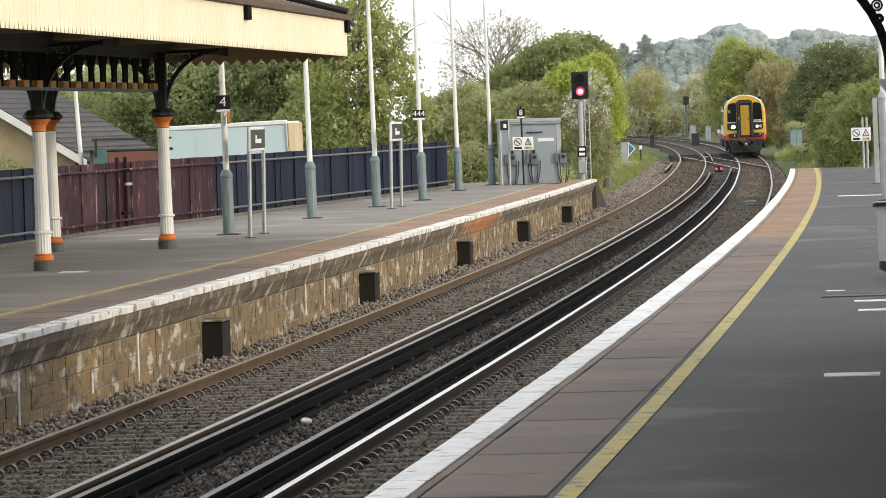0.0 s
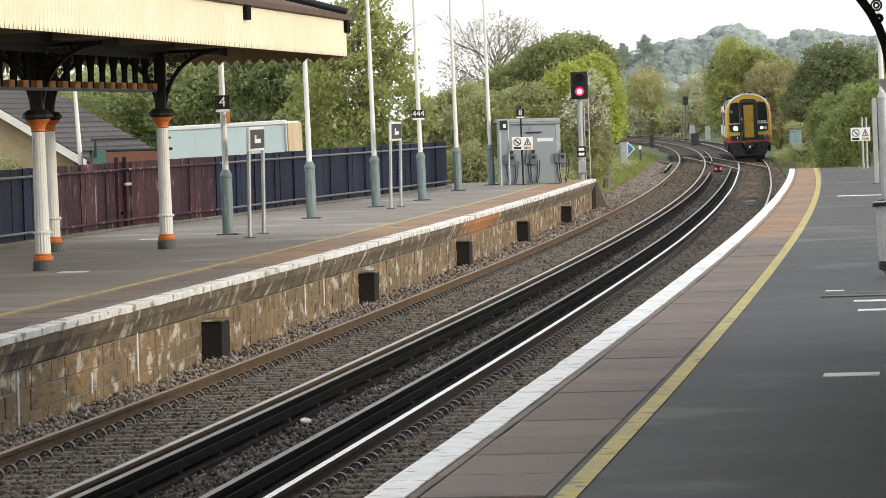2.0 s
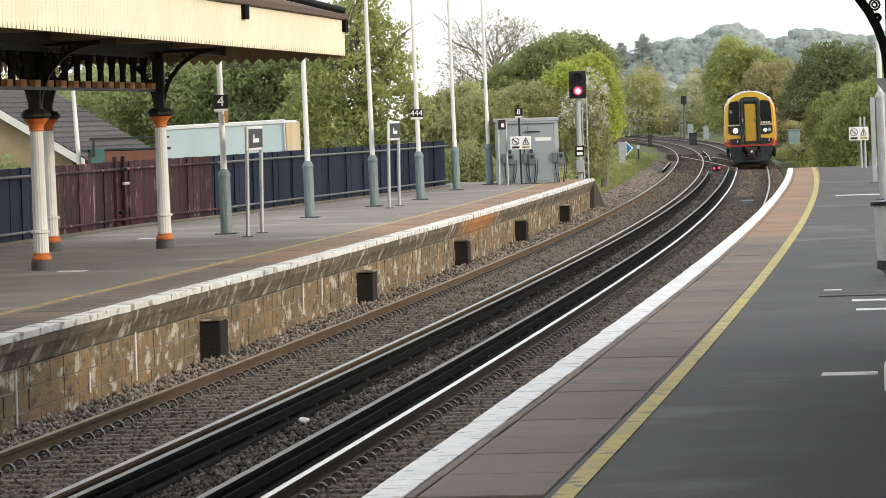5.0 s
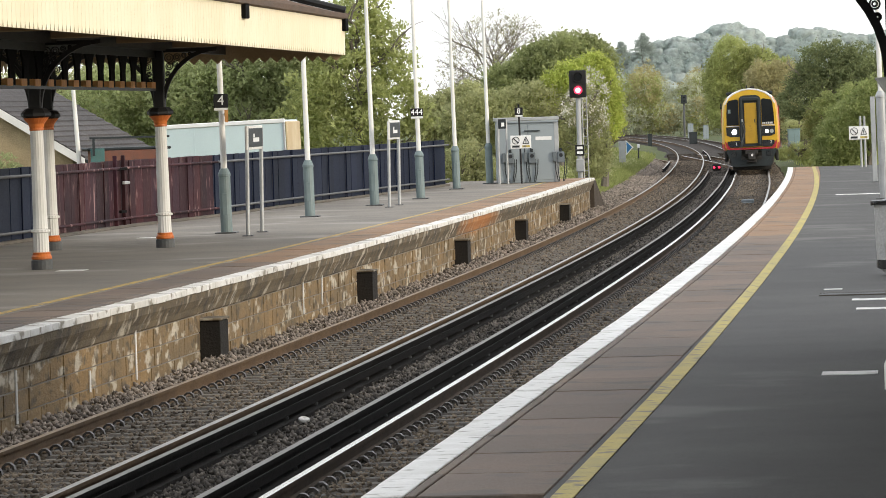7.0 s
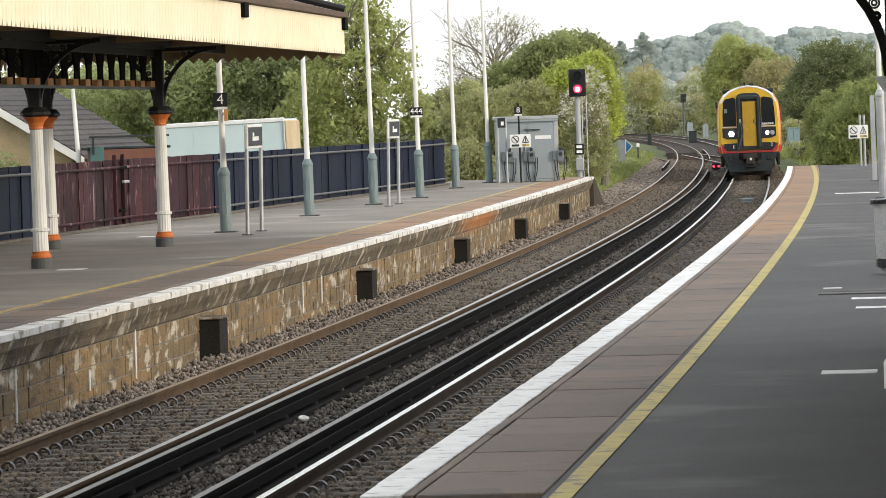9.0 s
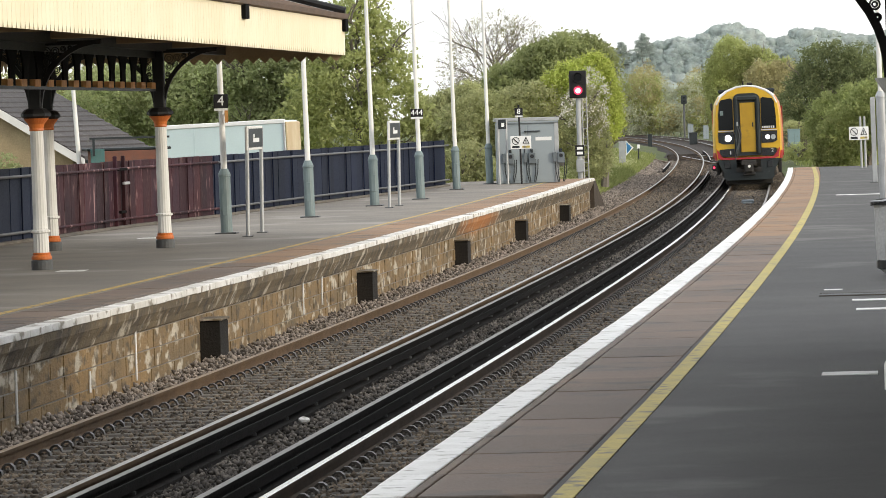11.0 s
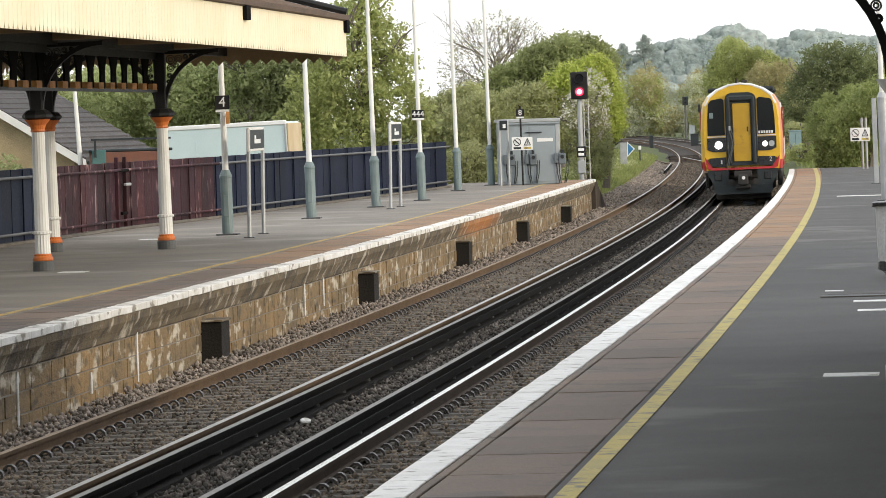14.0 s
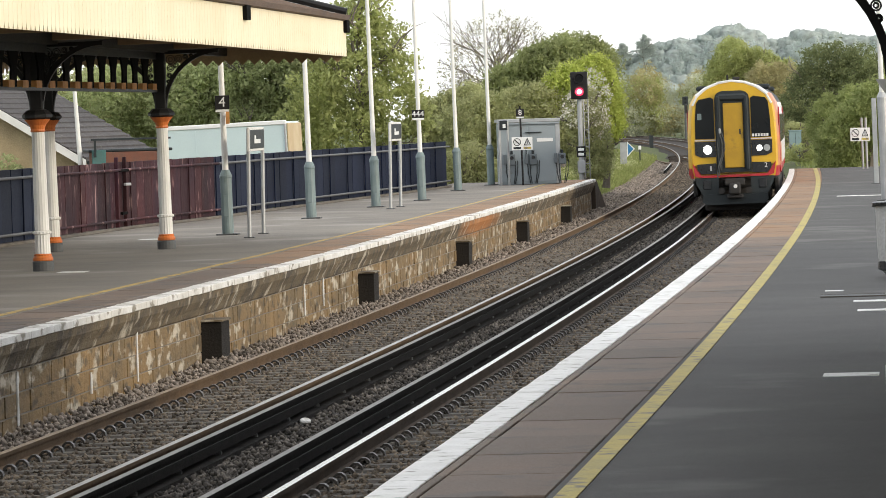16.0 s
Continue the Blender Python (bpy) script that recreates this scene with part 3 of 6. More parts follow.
def build_stones():
    """Loose ballast over the bed."""
    rng = np.random.default_rng(5)
    n = 150000
    s = 10 + 270 * rng.random(n) ** 1.6
    o = rng.uniform(-4.85, 1.3, n)
    bank = (s > 142) & (np.arange(n) % 4 == 0)   # the open shoulder past the ramp
    o[bank] = rng.uniform(-6.2, -4.3, bank.sum())
    side = np.arange(n) < 11000             # a bank of larger stones along the wall
    o[side] = rng.uniform(-4.92, -4.12, side.sum())
    s[side] = 14 + 125 * rng.random(side.sum()) ** 1.5
    k = np.interp(s, LINE_S, LINE_H)
    x = np.interp(s, LINE_S, LINE_X) + o * np.cos(k)
    y = np.interp(s, LINE_S, LINE_Y) + o * np.sin(k)
    heap = np.where(bank & (o < -4.7), np.interp(o, (-6.3, -6.0, -5.4, -4.7), (0.17, 0.17, 0.11, 0.0)), np.interp(o, (-4.9, -4.5, -4.15, -4.0), (0.10, 0.075, 0.0, 0)) * rng.random(n))
    z = -0.17 + heap + rng.uniform(-0.03, 0.012, n)
    base = np.array([(1, 0, 0), (-1, 0, 0), (0, 1, 0), (0, -1, 0), (0, 0, 1), (0, 0, -1)], float)
    F8 = np.array([(0, 2, 4), (2, 1, 4), (1, 3, 4), (3, 0, 4), (2, 0, 5), (1, 2, 5), (3, 1, 5), (0, 3, 5)])
    size = rng.uniform(0.017, 0.040, (n, 1, 1)) * ((1 + np.maximum(0, s - 70) / 260) * np.where(side, 1.2, 1.0))[:, None, None]
    V = base[None] * rng.uniform(0.6, 1.3, (n, 6, 1)) * size
    a = rng.uniform(0, 6.28, n)
    b = rng.uniform(-0.9, 0.9, n)
    ca, sa, cb, sb = np.cos(a), np.sin(a), np.cos(b), np.sin(b)
    vx, vy, vz = V[..., 0].copy(), V[..., 1].copy(), V[..., 2].copy()
    vy, vz = vy * cb[:, None] - vz * sb[:, None], vy * sb[:, None] + vz * cb[:, None]
    V = np.stack([vx * ca[:, None] - vy * sa[:, None] + x[:, None], vx * sa[:, None] + vy * ca[:, None] + y[:, None], vz + z[:, None]], 2).reshape(-1, 3)
    V = V.reshape(n, 6, 3)
    wall_bank, oily = o < -4.08, (o > -2.3) & (o < -0.6)
    for skin, pick, lab in ((STONES_CLEAN, wall_bank, "pale loose ballast stones banked along the platform wall"), (STONES, ~wall_bank & ~oily, "loose brown ballast stones"), (STONES_OILY, oily, "loose oil-darkened ballast stones")):
        k = int(pick.sum())
        Fq = (F8[None] + (np.arange(k) * 6)[:, None, None]).reshape(-1, 3)
        tagged(mesh_from("ballast_stones", V[pick].reshape(-1, 3), Fq, skin), lab, "ballast", kind="stuff")


def build_platforms():
    # near platform, where the camera stands
    ss = stations(-45, PLATFORM_END_R)
    t = tagged(put("platform_near", sweep([(RIGHT_EDGE + 0.10, -0.4), (RIGHT_EDGE + 0.10, RIGHT_TOP - 0.10), (RIGHT_EDGE + 1.10, RIGHT_TOP - 0.03), (RIGHT_EDGE + 1.10, RIGHT_TOP), (16, RIGHT_TOP), (16, -0.4)], ss), ASPHALT),
               "dark grey asphalt platform with painted edge lines", "platform", kind="structure")
    part("yellow_line", sweep([(0, RIGHT_TOP + 0.002), (0, RIGHT_TOP + 0.008), (0.135, RIGHT_TOP + 0.008), (0.135, RIGHT_TOP + 0.002)], stations(-45, PLATFORM_END_R - 0.3), YELLOW_OFF), YELLOW_LINE, t, "worn yellow safety line")
    # far platform
    ss = stations(-45, PLATFORM_END_L)
    bm = bmesh.new()
    rows = []
    for s in ss:
        e, f = LEFT_EDGE(s), fence_off(s) - 0.5
        rows.append([bm.verts.new(at(s, o, z)) for o, z in ((e - 0.16, -0.4), (e - 0.16, LEFT_TOP - 0.1), (e - 1.10, LEFT_TOP - 0.03), (e - 1.10, LEFT_TOP), (f, LEFT_TOP), (f, -0.4))])
    for a, b in zip(rows, rows[1:]):
        for i in range(6):
            bm.faces.new((a[i], a[(i + 1) % 6], b[(i + 1) % 6], b[i]))
    bm.faces.new(rows[0])
    bm.faces.new(rows[-1][::-1])
    bmesh.ops.recalc_face_normals(bm, faces=bm.faces)
    p = tagged(put("platform_far", bm, ASPHALT_WARM), "grey asphalt station platform with a stone side wall", "platform", kind="structure")
    part("yellow_line", sweep([(-1.18, LEFT_TOP + 0.002), (-1.18, LEFT_TOP + 0.008), (-1.28, LEFT_TOP + 0.008), (-1.28, LEFT_TOP + 0.002)], stations(-45, PLATFORM_END_L - 1), LEFT_EDGE), YELLOW_FADED, p, "faded ochre safety line")
    part("wall_core", sweep([(-0.17, -0.4), (-0.17, 0.6), (-0.4, 0.6), (-0.4, -0.4)], ss, LEFT_EDGE), MORTAR, p, "dark mortar joints")
    part("cornice", sweep([(-0.155, 0.48), (-0.13, 0.50), (-0.10, 0.58), (-0.035, 0.70), (-0.015, 0.80), (-0.3, 0.80), (-0.3, 0.48)], ss, LEFT_EDGE), MOULD, p, "stained moulded stone cornice")
    # ramp end
    part("end_ramp", plate_ramp(), TIMBER, p, "dark sloping timber end")
    return t, p


def plate_ramp():
    bm = bmesh.new()
    e = LEFT_EDGE(136)
    a = [(136.0, LEFT_TOP - 0.02), (136.7, LEFT_TOP - 0.02), (145.0, -0.25), (136.0, -0.25)]
    for o0, o1 in ((e - 0.02, e - 0.22),):
        f = [bm.verts.new(at(s, o0, z)) for s, z in a]
        b = [bm.verts.new(at(s, o1, z)) for s, z in a]
        bm.faces.new(f)
        bm.faces.new(b[::-1])
        for i in range(4):
            bm.faces.new((f[i], b[i], b[(i + 1) % 4], f[(i + 1) % 4]))
    bmesh.ops.recalc_face_normals(bm, faces=bm.faces)
    return bm


def build_edge_pieces(near, far_p):
    # coping slabs with white nosing, and the paving behind them
    for parent, base, sgn, top, s1, stone in ((near, lambda s: RIGHT_EDGE, 1, RIGHT_TOP, PLATFORM_END_R, 0), (far_p, LEFT_EDGE, -1, LEFT_TOP, PLATFORM_END_L, 1)):
        tall = 0.14 if sgn > 0 else 0.085
        white = part("white_edge", boxed((0.125 * sgn, 0, 0.004 - tall / 2), (0.25, 0.896, tall), 0.006), WHITE_LINE if sgn > 0 else WHITE_WORN, parent, "white painted edge stone" if sgn > 0 else "flaking white painted edge stone")
        edges = {0.25: white}
        slabs = {}
        first = True
        for i, s in enumerate(np.arange(0 if sgn > 0 else 12, s1 - 0.4, 0.9)):
            # the painted edge narrows towards the platform end
            wide = 0.25 - 0.01 * min(6, max(0, int((s - 40) / 9))) if sgn > 0 else 0.25
            m = Matrix.Translation(at(s + 0.45, base(s), top)) @ Matrix.Rotation(heading(s), 4, "Z")
            jig = Matrix.Translation((random.uniform(-0.004, 0.004), 0, random.uniform(-0.004, 0.004)))
            if first:
                white.matrix_basis = m @ jig
            elif wide in edges:
                again("white_edge", edges[wide], m @ jig, parent)
            else:
                edges[wide] = part("white_edge", boxed((wide / 2, 0, 0.004 - tall / 2), (wide, 0.896, tall), 0.006), WHITE_LINE, parent, "white painted edge stone")
                edges[wide].matrix_basis = m @ jig
            if i % 2 == 0:
                m = Matrix.Translation(at(s + 0.9, base(s), top)) @ Matrix.Rotation(heading(s), 4, "Z")
                # slabs towards the platform end, sunlight put into their warmer colour
                warm = (s > 58 + random.uniform(-6, 6), wide) if sgn > 0 else (s > 48, wide)
                if warm not in slabs:
                    skin = SLAB_SUNLIT if warm[0] else SLAB
                    # edges of the border and the paving, from the platform edge inwards
                    b0, b1, p0, p1 = (0.258, 0.372, 0.382, 1.087) if sgn < 0 else (wide + 0.008, wide + 0.072, wide + 0.082, 1.09)
                    strip = part("border_slab", boxed((sgn * (b0 + b1) / 2, 0, -0.034), (b1 - b0, 1.78, 0.07), 0.006), skin, parent, "narrow brown border slab")
                    pave = part("paving_slab", boxed((sgn * (p0 + p1) / 2, 0, -0.034), (p1 - p0, 1.78, 0.07), 0.008), skin, parent, "orange-brown paving slab, sunlight in its colour" if warm[0] else "grey-brown paving slab")
                    pave.matrix_basis = strip.matrix_basis = m
                    slabs[warm] = (strip, pave)
                else:
                    again("paving_slab", slabs[warm][1], m @ Matrix.Translation((0, 0, random.uniform(-0.003, 0.004))), parent)
                    again("border_slab", slabs[warm][0], m @ Matrix.Translation((0, 0, random.uniform(-0.003, 0.003))), parent)
            first = False
    # wall stones
    courses = [(-0.24, 0.22), (-0.01, 0.235), (0.235, 0.235)]
    rest = bmesh.new()
    count = 0
    shared = {}
    for row, (z, h) in enumerate(courses):
        s = 12 + 0.3 * (row % 2)
        while s < PLATFORM_END_L - 0.8:
            L = random.choice((0.34, 0.44, 0.55))
            m = Matrix.Translation(at(s + L / 2, LEFT_EDGE(s) - 0.19 + random.uniform(-0.006, 0.01), z + h / 2)) @ Matrix.Rotation(heading(s), 4, "Z")
            if s < 54:
                key = (L, h)
                if key not in shared:
                    shared[key] = part("stone_block", boxed((0, 0, 0), (0.08, L - 0.007, h - 0.007), 0.004), STONE, far_p, "ochre weathered stone block")
                    shared[key].matrix_basis = m
                else:
                    again("stone_block", shared[key], m, far_p)
            else:
                box(rest, (0, 0, 0), (0.08, L - 0.008, h - 0.008), m=m)
            s += L
    tagged(part("farther_stones", rest, STONE, far_p), kind="stuff")
    for s, z0, z1 in ((24.4, -0.12, 0.46), (29.2, -0.05, 0.20), (32.7, -0.1, 0.52), (50.0, 0.0, 0.5), (52.6, 0.05, 0.52)):
        q = part("weep_pipe", tube(bmesh.new(), (0, 0, z0), (0, 0, z1), 0.016, n=6), WHITE_LINE, far_p, "thin whitish pipe on the wall")
        q.matrix_basis = Matrix.Translation(at(s, LEFT_EDGE(s) - 0.135, 0))
    # boxes along the wall
    for s in (38.8, 58.4, 78.4, 97.0, 116.9):
        m = Matrix.Translation(at(s, LEFT_EDGE(s) - 0.02, 0.11)) @ Matrix.Rotation(heading(s), 4, "Z")
        t = thing("wall_box", m, "dark timber box against the platform wall", "box", "wall boxes")
        part("box_body", boxed((0, 0, -0.04), (0.30, 0.8, 0.62), 0.01), BOX_TIMBER, t)
        part("box_lid", boxed((0, 0, 0.295), (0.34, 0.86, 0.03), 0.006), MOULD, t, "pale weathered lid")


# ---------------- train ----------------
HALF = 1.35
SECTION = [(-1.30, 1.05), (-1.35, 1.35), (-1.35, 2.2), (-1.315, 2.9), (-1.26, 3.22), (-1.10, 3.50), (-0.8, 3.72), (-0.4, 3.87), (0, 3.92),
           (0.4, 3.87), (0.8, 3.72), (1.10, 3.50), (1.26, 3.22), (1.315, 2.9), (1.35, 2.2), (1.35, 1.35), (1.30, 1.05)]


def front_panel(outline, y0, y1, material, name, parent, label=""):
    bm = plate(outline, y1 - y0, m=Matrix.Translation((0, (y0 + y1) / 2, 0)))
    bmesh.ops.recalc_face_normals(bm, faces=bm.faces)
    return part(name, bm, material, parent, label)


def build_railcar(lead):
    t = thing("railcar", Matrix(), "yellow-fronted diesel railcar with red and white sides" if lead else "trailing railcar with pale sides and a yellow end", "train", "coupled railcars")
    L = 22.6
    bm = bmesh.new()
    ys = [0.10, 0.22, 0.5, 9.0, L - 0.2, L]
    sc = [0.915, 0.955, 1, 1, 1, 1]
    rows = [[bm.verts.new((x * k, y, 1.05 + (z - 1.05) * (1 - (1 - k) * 0.2))) for x, z in SECTION] for y, k in zip(ys, sc)]
    n = len(SECTION)
    for j, (a, b) in enumerate(zip(rows, rows[1:])):
        for i in range(n):
            f = bm.faces.new((a[i], a[(i + 1) % n], b[(i + 1) % n], b[i]))
            z = (SECTION[i][1] + SECTION[(i + 1) % n][1]) / 2
            f.material_index = 0 if i in (n - 1,) else (2 if z < 1.3 else (1 if (j < 3 and i in (11, 12, 13, 14, 15)) or (j < 2 and i in (0, 1, 2)) else (3 if z > 3.3 else 0)))
            if j < 2 and 1.5 < z < 3.4:
                f.material_index = 4 if j == 0 or i < 8 else 1
            elif j < 2 and z > 3.4:
                f.material_index = 0
    bm.faces.new(rows[0]).material_index = 4
    bm.faces.new(rows[-1][::-1]).material_index = 4
    bmesh.ops.recalc_face_normals(bm, faces=bm.faces)
    part("body_shell", bm, [T_WHITE, T_ORANGE, T_RED, T_GREY, T_YELLOW], t, "white body with orange corner and red sill")
    for sd in (-1, 1):
        for k in range(7):
            part("side_window", boxed((sd * 1.345, 3.3 + k * 2.6, 2.42), (0.04, 1.9, 0.85), 0.02), T_GLASS, t)
        part("side_door", boxed((sd * 1.347, 1.7, 2.1), (0.035, 0.85, 1.95), 0.02), T_RED, t, "red passenger door")
        part("skirt", boxed((sd * 1.2, 9, 0.72), (0.14, 14, 0.5), 0.03), T_DIRT, t)
    for y in (3.4, 19.2):
        b = part("bogie", boxed((0, y, 0.55), (2.1, 2.9, 0.35), 0.06), T_DIRT, t, "dirty underframe bogie")
        for dy in (-1.2, 1.2):
            w = bmesh.new()
            for x in (-0.75, 0.75):
                tube(w, (x - 0.065, y + dy, 0.425), (x + 0.065, y + dy, 0.425), 0.42, n=24)
            tube(w, (-0.75, y + dy, 0.425), (0.75, y + dy, 0.425), 0.08)
            part("wheelset", w, T_DIRT, b)
    rf = bmesh.new()
    for x in (-0.85, 0.85):
        box(rf, (x, 4.5, 3.69), (0.5, 3.2, 0.16), bevel=0.05)
    part("roof_pod", rf, T_GREY, t, "grey roof vents")
    if lead:
        built = set(t.children_recursive)
        # yellow nose
        nose = [(x * 0.955, 1.06 + (z - 1.05) * 0.972) for x, z in SECTION if z > 1.3]
        front_panel([(-1.27, 1.42)] + nose[1:-1] + [(1.27, 1.42)], 0.0, 0.12, T_YELLOW, "nose_panel", t, "yellow warning front")
        # red sill wrap
        front_panel([(-1.27, 1.40), (-1.22, 1.12), (-1.05, 1.06), (1.05, 1.06), (1.22, 1.12), (1.27, 1.40), (1.29, 1.50), (1.02, 1.13), (-1.02, 1.13), (-1.29, 1.50)], -0.03, 0.1, T_RED, "red_sill", t, "red band round the nose")
        rim = bmesh.new()
        arc = [(x * 0.965, 1.06 + (z - 1.05) * 0.98) for x, z in SECTION[4:-4]]
        for a, b in zip(arc, arc[1:]):
            tube(rim, (a[0], 0.02, a[1]), (b[0], 0.02, b[1]), 0.038, n=6)
        part("roof_rim", rim, T_WHITE, t, "pale rim along the roof edge")
        for sd in (-1, 1):
            w = [(sd * 0.57, 2.20), (sd * 1.17, 2.20), (sd * 1.16, 2.75), (sd * 1.11, 3.25), (sd * 1.03, 3.36), (sd * 0.66, 3.42), (sd * 0.57, 3.36)]
            win = front_panel(w if sd > 0 else w[::-1], -0.02, 0.05, T_GLASS, "windscreen", t, "dark cab windscreen")
            fr = [(sd * 0.55, 1.66), (sd * 1.0, 1.66), (sd * 1.19, 1.74), (sd * 1.20, 2.12), (sd * 0.55, 2.12)]
            cl = front_panel(fr if sd > 0 else fr[::-1], -0.025, 0.05, T_BLACK, "lamp_housing", t, "black lamp housing")
            lp = bmesh.new()
            tube(lp, (sd * 0.80, -0.05, 1.88), (sd * 0.80, -0.02, 1.88), 0.125 if sd < 0 else 0.09, n=20)
            part("headlamp", lp, LAMP_ON if sd < 0 else LAMP_DIM, cl, "lit headlamp")
            lp = bmesh.new()
            tube(lp, (sd * 1.03, -0.045, 1.88), (sd * 1.03, -0.02, 1.88), 0.10, n=16)
            part("tail_lamp", lp, T_GREY if sd < 0 else GALV, cl)
            part("front_strip", boxed((sd * 0.86, -0.03, 2.16), (0.66, 0.03, 0.028)), T_WHITE, t)
            bx = [(sd * 0.55, 1.17), (sd * 1.02, 1.17), (sd * 1.14, 1.30), (sd * 1.14, 1.46), (sd * 0.55, 1.48)]
            front_panel(bx if sd > 0 else bx[::-1], -0.05, 0.05, T_BLACK, "grille_panel", t)
            if sd < 0:
                part("end_mark", boxed((-0.72, -0.056, 1.33), (0.055, 0.012, 0.14)), T_WHITE, t)
            else:
                lettering("2", 0.20, T_WHITE, t, pose(0.98, -0.056, 1.37, 90, 0, 0))
            lo = [(sd * 0.5, 0.50), (sd * 1.0, 0.55), (sd * 1.2, 0.9), (sd * 1.22, 1.06), (sd * 0.5, 1.06)]
            front_panel(lo if sd > 0 else lo[::-1], 0.0, 0.25, T_GREY, "lower_fairing", t, "dark grey lower fairing")
            part("step_hole", boxed((sd * 0.86, -0.01, 0.85), (0.25, 0.04, 0.27), 0.02), T_BLACK, t)
            bf = bmesh.new()
            tube(bf, (sd * 0.42, -0.12, 0.66), (sd * 0.42, 0.1, 0.66), 0.10, n=14)
            part("pipe_cock", bf, T_DIRT, t)
            mr = boxed((sd * 1.42, 0.12, 3.12), (0.09, 0.1, 0.28), 0.03)
            if sd < 0:
                part("mirror_pod", mr, T_BLACK, t)
            else:
                mr.free()
        part("cab_notice", boxed((-1.02, -0.026, 2.86), (0.13, 0.008, 0.18)), GREEN_GREY, t, "pale notice in the windscreen")
        for k in range(6):
            part("unit_mark", boxed((0.62 + k * 0.088, -0.028, 2.265), (0.062, 0.01, 0.085)), T_WHITE, t)
        g = part("gangway", plate([(-0.54, 1.2), (0.54, 1.2), (0.54, 3.34), (0.51, 3.47), (0.43, 3.55), (0.30, 3.59), (-0.30, 3.59), (-0.43, 3.55), (-0.51, 3.47), (-0.54, 3.34)][::-1], 0.2, m=Matrix.Translation((0, -0.05, 0))), T_GREY, t, "dark grey gangway surround")
        d = part("gangway_door", boxed((0.02, -0.165, 2.28), (0.61, 0.04, 1.90), 0.015), T_DOOR, g, "yellow gangway door")
        part("door_handle", boxed((0.22, -0.19, 2.38), (0.05, 0.02, 0.16), 0.005), T_BLACK, d)
        for sd in (-1, 1):
            part("gangway_buffer", boxed((sd * 0.43, -0.2, 2.35), (0.13, 0.14, 2.2), 0.04), T_GREY, g)
        part("gangway_head", boxed((0, -0.19, 3.40), (0.86, 0.1, 0.20), 0.05), T_GREY, g)
        c = bmesh.new()
        box(c, (0, -0.15, 0.92), (0.62, 0.3, 0.2), bevel=0.03)
        box(c, (0, -0.3, 0.72), (0.36, 0.4, 0.34), bevel=0.05)
        box(c, (0, -0.2, 0.5), (0.5, 0.3, 0.12), bevel=0.03)
        cp = part("coupler", c, T_DIRT, t, "dirty automatic coupler")
        tp = bmesh.new()
        tube(tp, (0.02, -0.52, 0.79), (0.02, -0.48, 0.79), 0.06, n=12)
        part("coupler_face", tp, T_WHITE, cp)
        cab = bmesh.new()
        prev = None
        for k in range(9):
            a = k / 8
            q = Vector((-0.42 + 0.10 * math.sin(a * 5), -0.26 - 0.04 * math.sin(a * 3), 2.35 - 1.3 * a))
            if prev:
                tube(cab, prev, q, 0.02, n=6)
                tube(cab, prev + Vector((0.07, -0.02, 0.05)), q + Vector((0.05, -0.02, 0.05)), 0.014, n=6)
            prev = q
        part("jumper_cable", cab, GREY_PAINT, t, "pair of hanging grey jumper cables")
        part("cable_head", boxed((-0.40, -0.25, 2.42), (0.07, 0.08, 0.16), 0.02), GALV, t)
        aerial = bmesh.new()
        tube(aerial, (-0.12, 0.9, 3.9), (-0.12, 0.9, 4.06), 0.03, n=8)
        box(aerial, (0.15, 0.9, 3.95), (0.22, 0.3, 0.1), bevel=0.03)
        part("roof_aerial", aerial, T_DIRT, t, "small roof aerial")
        part("door_window", boxed((0.02, -0.188, 3.42), (0.30, 0.02, 0.07), 0.01), T_BLACK, g)
        part("snowplough", plate([(-1.02, 0.36), (-0.9, 0.26), (0.9, 0.26), (1.02, 0.36), (1.0, 0.56), (-1.0, 0.56)][::-1], 0.25, m=Matrix.Translation((0, 0.05, 0))), T_GREY, t, "grey obstacle deflector")
        part("lifeguard", boxed((0, 0.5, 0.24), (1.9, 0.3, 0.3), 0.03), T_DIRT, t, "black lifeguard beam")
        # the nose is narrower than the body behind it
        for o in set(t.children_recursive) - built:
            o.location.x *= 0.95
            for v in o.data.vertices:
                v.co.x *= 0.95
    return t


# s of the leading end of the train, by time
TRAIN = ((0, 295.0), (1, 281.8), (2, 268.9), (3, 256.3), (4, 244.0), (5.25, 229.0), (6.5, 214.5), (7.5, 203.3), (8.5, 192.3), (9.5, 181.7), (10.5, 171.4), (11.5, 161.3), (12.5, 151.6), (13.5, 142.2), (14.5, 133.1), (16, 120.0))


def train_pose(s):
    a, b = at(s, near_line(s)), at(s + 14.2, near_line(s + 14.2))
    d = b - a
    return Matrix.Translation(a) @ Matrix.Rotation(math.atan2(-d.x, d.y), 4, "Z") @ Matrix.Rotation(-0.014, 4, "Y")


def motions():
    walk(car_lead, [(t, train_pose(s)) for t, s in TRAIN])
    walk(car_rear, [(t, train_pose(s + 23.1)) for t, s in TRAIN])


build_ground()
build_track_bed()
near_platform, far_platform = build_platforms()
build_rails()
build_stones()
car_lead, car_rear = build_railcar(True), build_railcar(False)

